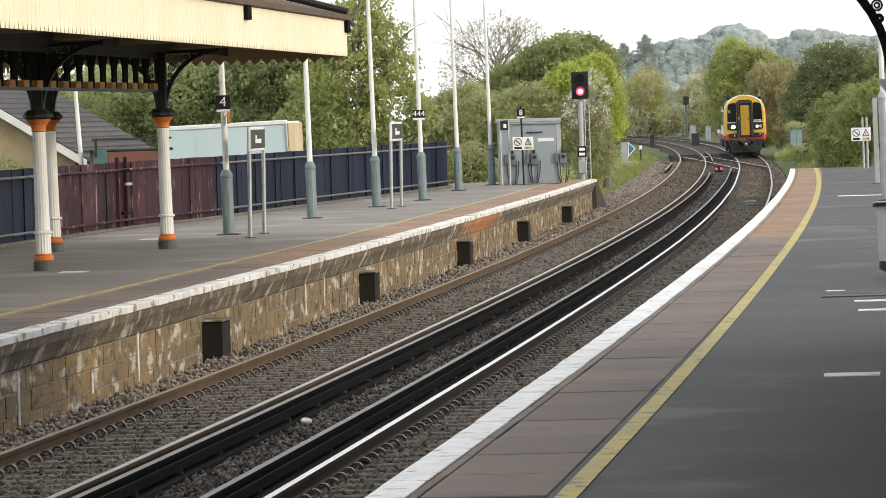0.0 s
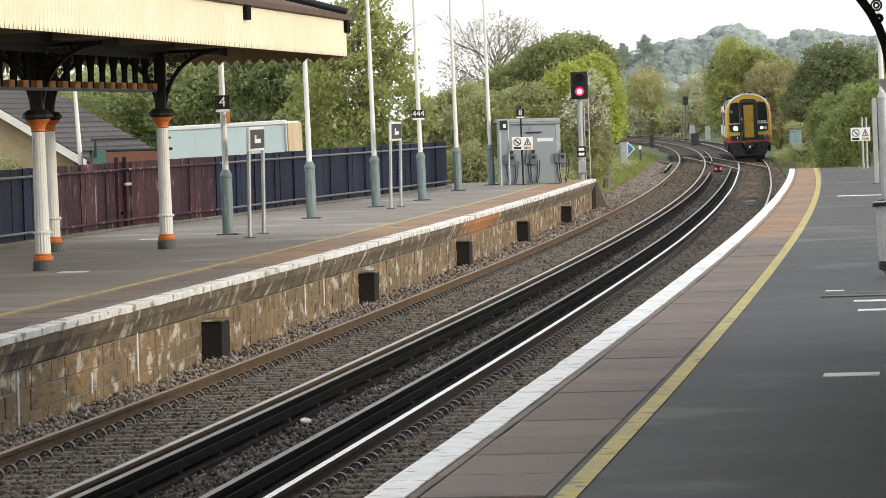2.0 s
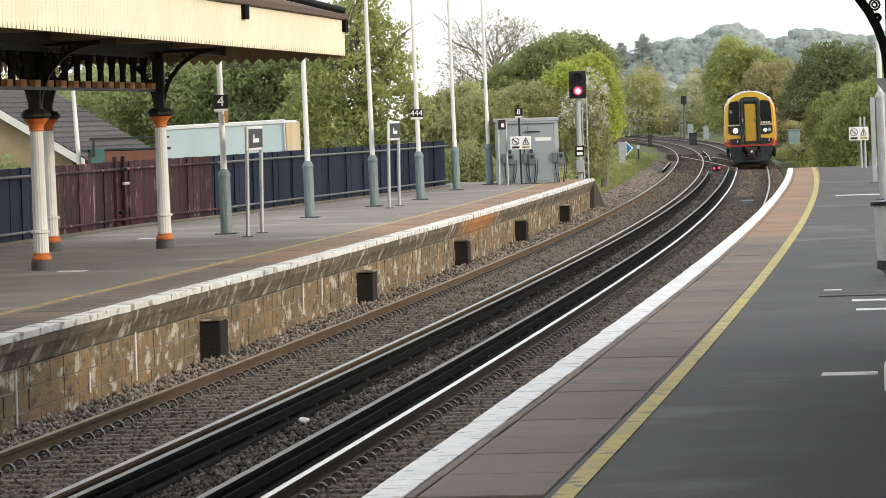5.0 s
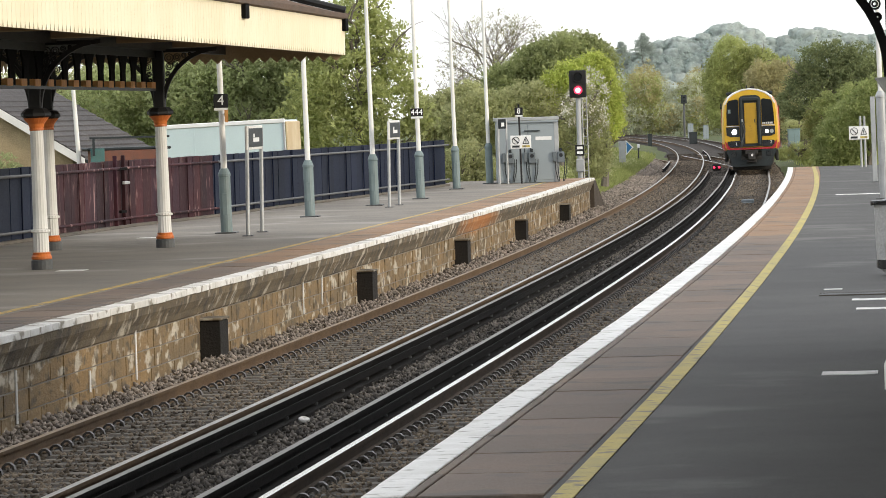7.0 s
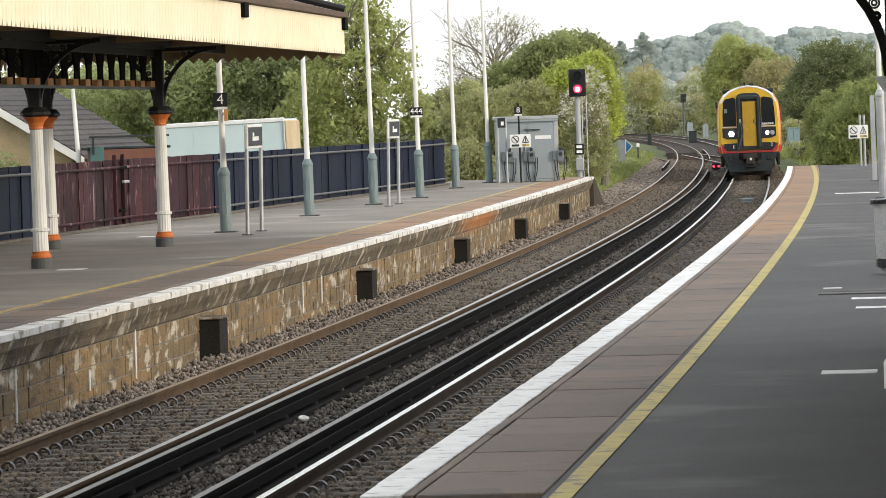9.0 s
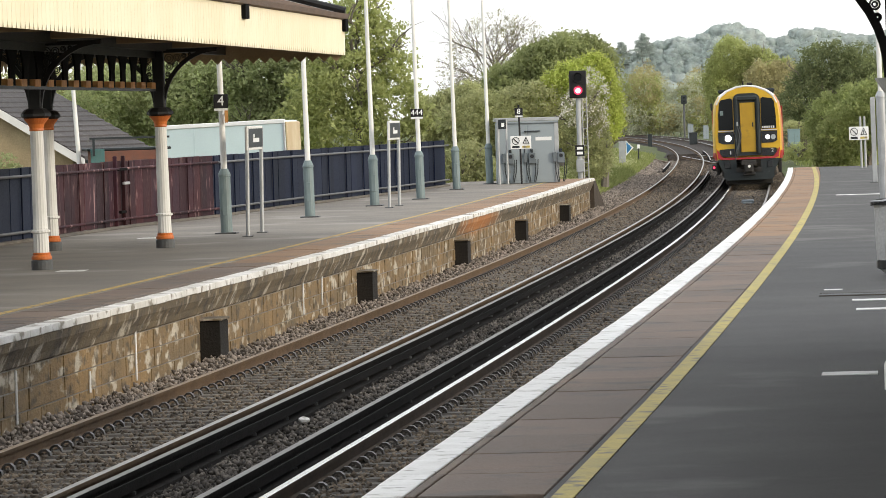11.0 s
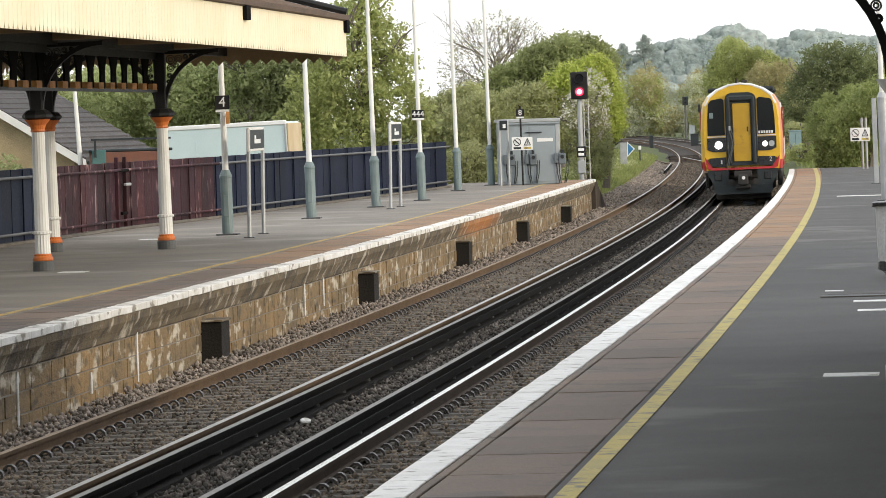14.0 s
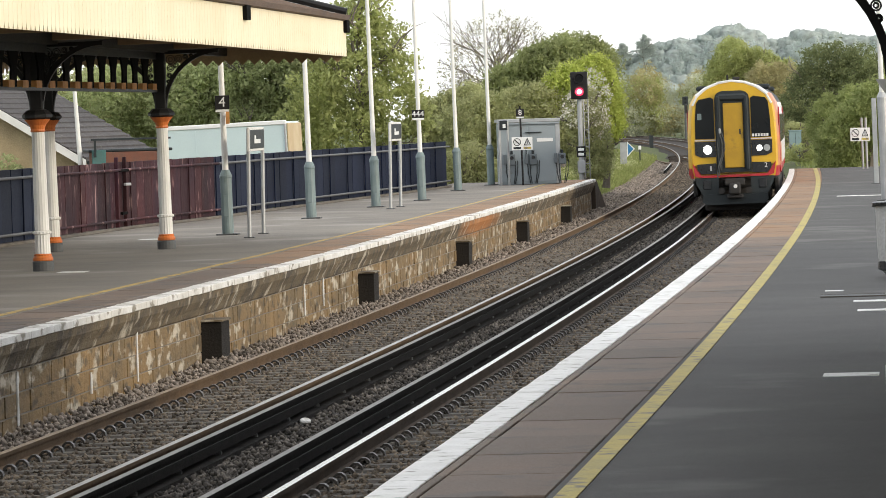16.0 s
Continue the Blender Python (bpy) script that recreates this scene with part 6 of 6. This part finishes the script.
def build_lineside():
    t = thing("railway_signal", pose(27.2, 560, -0.45), "distant railway signal seen on a grey post", "signal")
    part("post", tube(bmesh.new(), (0, 0, 0), (0, 0, 4.1), 0.12, n=10), GREY_PAINT, t)
    h = part("head", boxed((0, -0.1, 4.5), (0.62, 0.3, 0.95), 0.05), T_GREY, t, "dark signal head")
    for z in (4.3, 4.7):
        part("lens", tube(bmesh.new(), (0, -0.25, z), (0, -0.29, z), 0.1, n=12), T_GLASS, h)
    small_box("equipment_cabinet", 27.75, 558, -0.43, 0.6, 0.5, 1.75, CABINET, "pale grey lineside cabinet by the far signal")
    small_box("equipment_cabinet", 28.6, 542, -0.43, 0.56, 0.5, 1.6, CABINET, "pale grey lineside cabinet beside the track")
    small_box("equipment_cabinet", 19.95, 285, 0.2, 0.66, 0.5, 1.5, CABINET_BLUE, "blue-grey lineside cabinet on the grassy bank")
    small_box("equipment_cabinet", 23.0, 458, -0.2, 0.7, 0.5, 1.05, T_GREY, "dark lineside box between the far tracks")
    small_box("equipment_cabinet", 18.6, 446, -0.3, 0.35, 0.4, 1.15, T_GREY, "narrow dark lineside box")
    s = thing("marker_board", pose(9.62, 262, 0.2), "blue triangular marker on a grey board", "sign")
    part("board", boxed((-0.14, 0, 0.72), (0.34, 0.05, 1.1), 0.01), GALV, s)
    part("triangle", plate([(0.05, 0.52), (0.45, 0.93), (0.05, 1.32)], 0.04), SIGN_WHITE, s, "white-edged triangle")
    part("triangle_face", plate([(0.09, 0.61), (0.37, 0.93), (0.09, 1.23)], 0.05), SIGN_BLUE, s, "blue face")
    part("post", tube(bmesh.new(), (-0.14, 0.05, 0), (-0.14, 0.05, 1.2), 0.03, n=8), GALV, s)
    m = thing("marker_post", pose(11.15, 283, 0.25), "short grey marker post with a white cap", "post")
    part("stake", tube(bmesh.new(), (0, 0, 0), (0, 0, 0.7), 0.035, n=8), T_GREY, m)
    part("cap", boxed((0, 0, 0.78), (0.16, 0.08, 0.22), 0.02), SIGN_WHITE, m)
    # ground signal with two red lights
    p = at(227.5, -1.83, -0.16)
    g = thing("ground_signal", Matrix.Translation(p), "low ground signal with two red lights", "signal")
    part("case", boxed((0, 0, 0.20), (0.42, 0.2, 0.34), 0.05), BLACK_PAINT, g)
    for x in (-0.12, 0.13):
        part("lens", tube(bmesh.new(), (x, -0.11, 0.2), (x, -0.125, 0.2), 0.06, n=14), RED_ON, g, "lit red lens")
    a = thing("track_magnet", Matrix.Translation(at(140.5, 0.05, -0.17)) @ Matrix.Rotation(heading(140), 4, "Z"), "grey-green magnet box between the rails", "equipment")
    part("case", boxed((0, 0, 0.07), (0.42, 0.9, 0.13), 0.03), SWITCH, a)
    part("ramp", boxed((0, -0.7, 0.03), (0.3, 0.5, 0.05), 0.01), SWITCH, a)
    st = thing("loose_stone", Matrix.Translation(at(24.1, -1.97, -0.125)), "pale lump of stone lying between the tracks", "stone")
    b = bmesh.new()
    bmesh.ops.create_icosphere(b, subdivisions=2, radius=0.052)
    for v in b.verts:
        v.co *= 1 + 0.25 * noise.noise(v.co * 14)
        v.co.x *= 1.25
        v.co.z *= 0.75
    part("lump", b, WHITE_WORN, st)
    # cable trough lids along the bank
    tr = thing("cable_trough", Matrix(), "line of pale concrete cable trough lids on the bank", "trough")
    for k in range(14):
        q = part("trough_lid", boxed((0, 0, 0), (0.35, 0.95, 0.1), 0.01), SLEEPER, tr)
        s = 143 + k * 1.0
        q.matrix_basis = Matrix.Translation(at(s, -6.1 - 0.02 * k, 0.02)) @ Matrix.Rotation(heading(s), 4, "Z")


# ---------------- beyond the fence ----------------
def build_house():
    d = Vector((2.6, 17, 0)).normalized()
    m = Matrix.Translation((-9.24, 131, -0.42)) @ Matrix.Rotation(math.atan2(d.y, d.x) - math.pi / 2, 4, "Z")
    t = thing("house", m, "yellow-brick bungalow with a dark tiled roof and white bargeboards", "house")
    W, L, E, R = 6.4, 9.5, 2.62, 4.62
    w = bmesh.new()
    f = [(-W + 0.2, 0), (-0.2, 0), (-0.2, E), (-W / 2, R - 0.1), (-W + 0.2, E)]
    a = [w.verts.new((x, 0.15, z)) for x, z in f]
    b = [w.verts.new((x, L - 0.15, z)) for x, z in f]
    w.faces.new(a)
    w.faces.new(b[::-1])
    for i in range(5):
        w.faces.new((a[i], b[i], b[(i + 1) % 5], a[(i + 1) % 5]))
    bmesh.ops.recalc_face_normals(w, faces=w.faces)
    part("wall", w, BRICK, t, "yellow brick wall")
    rise = R - E
    for sd in (0, 1):
        x0, x1 = (0.15, -W / 2) if sd == 0 else (-W - 0.15, -W / 2)
        roof = part("roof", plate([(x0, E - 0.05), (x1, R), (x1, R + 0.08), (x0, E + 0.03)], L, m=Matrix.Translation((0, L / 2, 0))), ROOF_TILE, t, "dark tiled roof slope")
        N = 15
        for k in range(N):
            u, v = k / N, (k + 1.15) / N
            p = part("tile_course", plate([(x0 + (x1 - x0) * u, E + 0.035 + rise * u + 0.05), (x0 + (x1 - x0) * v, E + 0.035 + rise * v + 0.004), (x0 + (x1 - x0) * v, E + 0.03 + rise * v), (x0 + (x1 - x0) * u, E + 0.03 + rise * u)], L + 0.1, m=Matrix.Translation((0, L / 2, 0))), ROOF_TILE, roof)
        part("bargeboard", plate([(x0, E - 0.2), (x1, R - 0.15), (x1, R + 0.06), (x0, E + 0.02)], 0.05, m=Matrix.Translation((0, -0.06, 0))), WHITE_PAINT, t, "white bargeboard")
    part("gutter", tube(bmesh.new(), (0.2, 0, E - 0.06), (0.2, L, E - 0.06), 0.05, n=8), T_GREY, t)
    part("window", boxed((-4.6, 0.12, 1.6), (1.2, 0.06, 1.1), 0.01), T_GLASS, t)


def build_yard():
    v = thing("box_van", Matrix.Translation((-7.97, 150, -0.42)) @ Matrix.Rotation(radians(-9), 4, "Z") @ Matrix.Rotation(radians(-1.6), 4, "Y"), "pale mint box van parked behind the fence", "van")
    L, W, z0, z1 = 3.62, 2.2, 0.95, 3.39
    part("cargo_body", boxed((L / 2, W / 2, (z0 + z1) / 2), (L, W, z1 - z0), 0.05), TRAILER, v, "pale mint box body")
    part("rear_frame", boxed((L + 0.03, W / 2, (z0 + z1) / 2), (0.06, W - 0.1, z1 - z0 - 0.1), 0.02), TRAILER_END, v, "tan rear shutter")
    part("top_rail", boxed((L / 2, -0.01, z1 - 0.03), (L + 0.04, 0.05, 0.13), 0.02), SIGN_WHITE, v, "white roof edge rail")
    part("corner_rail", boxed((L - 0.03, -0.012, (z0 + z1) / 2), (0.06, 0.04, z1 - z0), 0.01), GALV, v, "grey corner rail")
    for x in (0.9, 1.8, 2.7):
        part("side_seam", boxed((x, -0.004, (z0 + z1) / 2), (0.02, 0.012, z1 - z0 - 0.2)), TRAILER, v)
    part("cab", boxed((-0.75, W / 2, 1.35), (1.4, 2.0, 1.5), 0.2), SIGN_WHITE, v, "white cab")
    part("chassis", boxed((1.2, W / 2, 0.75), (5.0, 1.4, 0.2), 0.03), T_DIRT, v)
    for x in (-0.7, 2.6):
        for y in (0.15, W - 0.15):
            wl = part("wheel", tube(bmesh.new(), (x, y - 0.12, 0.38), (x, y + 0.12, 0.38), 0.38, n=20), T_DIRT, v)
            part("hub", tube(bmesh.new(), (x, y - 0.13, 0.38), (x, y + 0.13, 0.38), 0.18, n=12), GALV, wl)
    s = thing("shed", Matrix.Translation((-8.60, 127, -0.42)) @ Matrix.Rotation(radians(8), 4, "Z"), "low brown and teal shed behind the fence", "shed")
    part("wall", boxed((0.85, 1.0, 1.42), (1.7, 2.0, 2.84), 0.01), BROWN_SHED, s)
    part("corner_panel", boxed((0.1, -0.01, 1.45), (0.35, 0.05, 2.9), 0.01), TEAL, s, "teal corner panel")
    part("corner_panel", boxed((1.72, -0.01, 1.45), (0.25, 0.05, 2.9), 0.01), TEAL, s, "teal corner panel")
    part("roof", boxed((0.9, 1.1, 2.88), (2.1, 2.1, 0.07), 0.02), T_GREY, s, "dark flat roof")
    for x in (0.0, 1.75):
        part("roof_post", boxed((x, -0.1, 2.95), (0.06, 0.07, 0.46)), T_GREY, s)
    part("roof_bar", boxed((0.9, -0.1, 3.16), (2.0, 0.07, 0.05)), T_GREY, s)
    p = thing("yard_pole", pose(-8.9, 128, -0.42, 0, -3.0, 0), "leaning white pole behind the fence", "pole")
    part("shaft", tube(bmesh.new(), (0, 0, 0), (0, 0, 4.4), 0.07, 0.05, 12), WHITE_PAINT, p)
    part("foot", boxed((0, 0, 0.02), (0.3, 0.3, 0.04)), GREY_PAINT, p)
    tree("shrub", "small green garden bush by the house", -11.0, 129, -0.42, [(0, 0, 1.9, 0.45, 0.5, 0.5), (-0.3, 0, 1.5, 0.5, 0.5, 0.6), (0.2, 0, 1.2, 0.4, 0.5, 0.5)], 2500, 0.06, LEAF_MID, 30, "shrub")


# ---------------- near platform ----------------
def build_shading_house():
    """Unseen building added behind the platform to shade it, brick under a slate roof."""
    h = thing("unseen_building", Matrix(), "unseen yellow brick building with a slate roof, added to shade the platform", "building")
    far = stations(-45, 46)
    part("wall", sweep([(11.0, 0.0), (11.0, 4.2), (11.35, 4.2), (11.35, 0.0)], far), BRICK, h, "yellow brick front wall")
    part("wall", sweep([(19.0, 0.0), (19.0, 4.2), (19.35, 4.2), (19.35, 0.0)], far), BRICK, h, "yellow brick rear wall")
    for s in (-44.8, 45.8):
        g = bmesh.new()
        q = [g.verts.new(at(s, o, z)) for o, z in ((11.36, 0.0), (18.99, 0.0), (18.99, 4.2), (15.2, 5.6), (11.36, 4.2))]
        g.faces.new(q)
        bmesh.ops.solidify(g, geom=list(g.faces), thickness=0.3)
        part("gable", g, BRICK, h, "brick gable end")
    part("roof", sweep([(10.6, 4.15), (15.2, 5.7), (19.75, 4.15), (19.75, 4.3), (15.2, 5.88), (10.6, 4.3)], stations(-45.4, 46.4)), BLUE_SLATE, h, "dark slate roof")
    for s in np.arange(-38, 44, 6.0):
        w = part("window", boxed((0, 0, 0), (0.08, 1.2, 1.7), 0.02), T_GLASS, h)
        w.matrix_basis = Matrix.Translation(at(s, 10.98, 2.6)) @ Matrix.Rotation(heading(s), 4, "Z")
        f = part("sill", boxed((0, 0, -0.9), (0.2, 1.4, 0.1), 0.01), SLEEPER, h)
        f.matrix_basis = w.matrix_basis


def build_near_side():
    t = thing("platform_canopy", Matrix(), "canopy over the near platform with dark iron bracket", "canopy")
    ss = stations(-45, 21)
    part("roof", sweep([(3.0, 4.7), (6, 5.4), (11, 5.4), (11, 5.5), (6, 5.5), (3.0, 4.8)], ss), CANOPY_ROOF, t)
    part("fascia", sweep([(3.0, 4.3), (3.0, 4.95), (3.05, 4.95), (3.05, 4.3)], ss), CREAM, t, "cream fascia boards")
    part("soffit", sweep([(3.06, 4.62), (11, 4.62), (11, 4.56), (3.06, 4.56)], ss), SOFFIT, t)
    build_shading_house()
    for s in (10.0, -40.0):
        c = thing("canopy_column", Matrix.Translation(at(s, 4.5, RIGHT_TOP)) @ Matrix.Rotation(heading(s), 4, "Z"), "iron column with a dark arched bracket", "column", "near canopy columns")
        part("shaft", turned([(0.16, 0), (0.16, 0.2), (0.11, 0.3), (0.1, 2.3), (0.18, 2.42)], 24, 0.05), WHITE_PAINT, c)
        part("upper_post", boxed((0, 0, 3.05), (0.16, 0.16, 1.3), 0.02), BLACK_PAINT, c)
        part("bracket", bracket(-1, 0.85, 0.92, 2.42), BLACK_PAINT, c, "dark arched iron bracket with scrollwork")
        part("cross_beam", boxed((1.0, 0, 3.6), (4.6, 0.14, 0.2), 0.01), BLACK_PAINT, c)
    warning_plate(14.62, 176.6, 2.04, 0.68, 0.46, (0.08, 0.22), RIGHT_TOP)
    p = lamp_post(88.1, 4.12, RIGHT_TOP, 2.5, "grey lamp post on the near platform", 1.0, GALV)
    q = thing("platform_post", lean_at(113.6, 4.03, RIGHT_TOP, 0.6), "plain grey steel post on the near platform", "post")
    part("shaft", boxed((0, 0, 1.2), (0.13, 0.13, 2.4), 0.01), GALV, q)
    part("foot", boxed((0, 0, 0.01), (0.3, 0.3, 0.02)), GREY_PAINT, q)
    # hoop litter bin with a clear sack
    b = thing("litter_bin", Matrix.Translation(at(36.2, 4.24, RIGHT_TOP)) @ Matrix.Rotation(heading(35), 4, "Z"), "hooped litter bin with a pale sack and black lid", "bin")
    part("sack", turned([(0.12, 0.04), (0.19, 0.12), (0.21, 0.4), (0.22, 0.8), (0.23, 0.93)], 18, 0.04), mat("bin_sack", (0.5, 0.5, 0.49), (0.42, 0.42, 0.41), 0.35, 6, 30, 0.2), b, "pale plastic sack")
    part("rubbish", turned([(0.1, 0.06), (0.2, 0.1), (0.2, 0.2), (0.12, 0.26)], 14), T_BLACK, b)
    part("hoop", turned([(0.235, 0.91), (0.26, 0.92), (0.26, 0.96), (0.235, 0.97)], 20), T_BLACK, b)
    lid = part("lid", turned([(0.27, 0), (0.27, 0.02), (0.05, 0.04)], 20), T_BLACK, b, "black raised lid")
    lid.matrix_basis = pose(0, 0, 0.965, 0, -14, 0)
    part("back_post", tube(bmesh.new(), (0.25, 0, 0), (0.25, 0, 1.1), 0.03, n=8), T_GREY, b)
    # painted dashes and the drain
    for s, o, w, l in ((12.5, 4.03, 0.46, 0.5), (25.6, 4.1, 0.40, 0.45), (28.2, 4.05, 0.46, 0.45), (31.6, 3.55, 0.22, 0.25), (95.3, 3.5, 1.1, 0.7)):
        d = tagged(put("painted_dash", boxed((0, 0, 0.004), (w, l, 0.006)), WHITE_LINE), "short white painted dash on the asphalt", "marking", "painted dashes", "structure")
        d.matrix_world = Matrix.Translation(at(s, o, RIGHT_TOP)) @ Matrix.Rotation(heading(s), 4, "Z")
    for s, o in ((46.3, -8.13), (66.7, -9.94)):
        d = tagged(put("painted_dash", boxed((0, 0, 0.004), (0.42, 0.6, 0.006)), WHITE_LINE), "short white painted dash on the asphalt", "marking", "painted dashes", "structure")
        d.matrix_world = Matrix.Translation(at(s, o, LEFT_TOP)) @ Matrix.Rotation(heading(s), 4, "Z")
    g = thing("drain_channel", Matrix.Translation(at(29.9, 3.62, RIGHT_TOP)) @ Matrix.Rotation(heading(30), 4, "Z"), "slotted drain channel across the asphalt", "drain")
    part("channel", boxed((0.6, 0, 0.001), (1.6, 0.7, 0.01), 0.002), GREY_PAINT, g)
    for k in range(44):
        part("grate_bar", boxed((-0.17 + k * 0.036, 0, 0.008), (0.014, 0.6, 0.012)), GREY_PAINT, g)
    for y in (-0.33, 0.33):
        part("channel_edge", boxed((0.6, y, 0.008), (1.6, 0.05, 0.012)), SLEEPER, g, "pale channel edge")


build_canopy()
for s, o in ((68.8, -8.72), (83.0, -8.66), (95.2, -8.38), (103.4, -7.93), (118.9, -8.14), (128.9, -7.82)):
    lamp_post(s, o, LEFT_TOP)
name_board(65.9, -7.94, 69.0, -8.05, LEFT_TOP)
name_board(92.3, -7.75, 95.0, -7.75, LEFT_TOP)
stop_plate("4", -4.20, 99.03, 3.47, 0.28, 0.27, label="black stop board with a white figure four")
stop_plate("444", -0.53, 133.44, 3.16, 0.33, 0.21, label="black stop board with three white figures")
stop_plate("8", 2.52, 157.0, 3.12, 0.25, 0.23, True, "black stop board with a white figure eight")
warning_plate(2.56, 156.985, 2.17, 0.64, 0.40, (), 0)
tag = thing("orange_tag", pose(-4.10, 99.03, 3.17), "small orange and white tag strapped to the lamp post", "tag")
part("tag_plate", boxed((0, 0, 0), (0.07, 0.03, 0.24), 0.006), OCHRE, tag)
part("tag_strap", boxed((-0.03, 0.05, 0.05), (0.12, 0.10, 0.03), 0.004), SIGN_WHITE, tag)
build_fence()
build_cabinet()
build_signal()
build_lineside()
build_house()
build_yard()
build_near_side()
build_trees()
build_grass()

# ---------------- many small pieces, last ----------------
build_sleepers()
build_point_timbers()
build_edge_pieces(near_platform, far_platform)
motions()
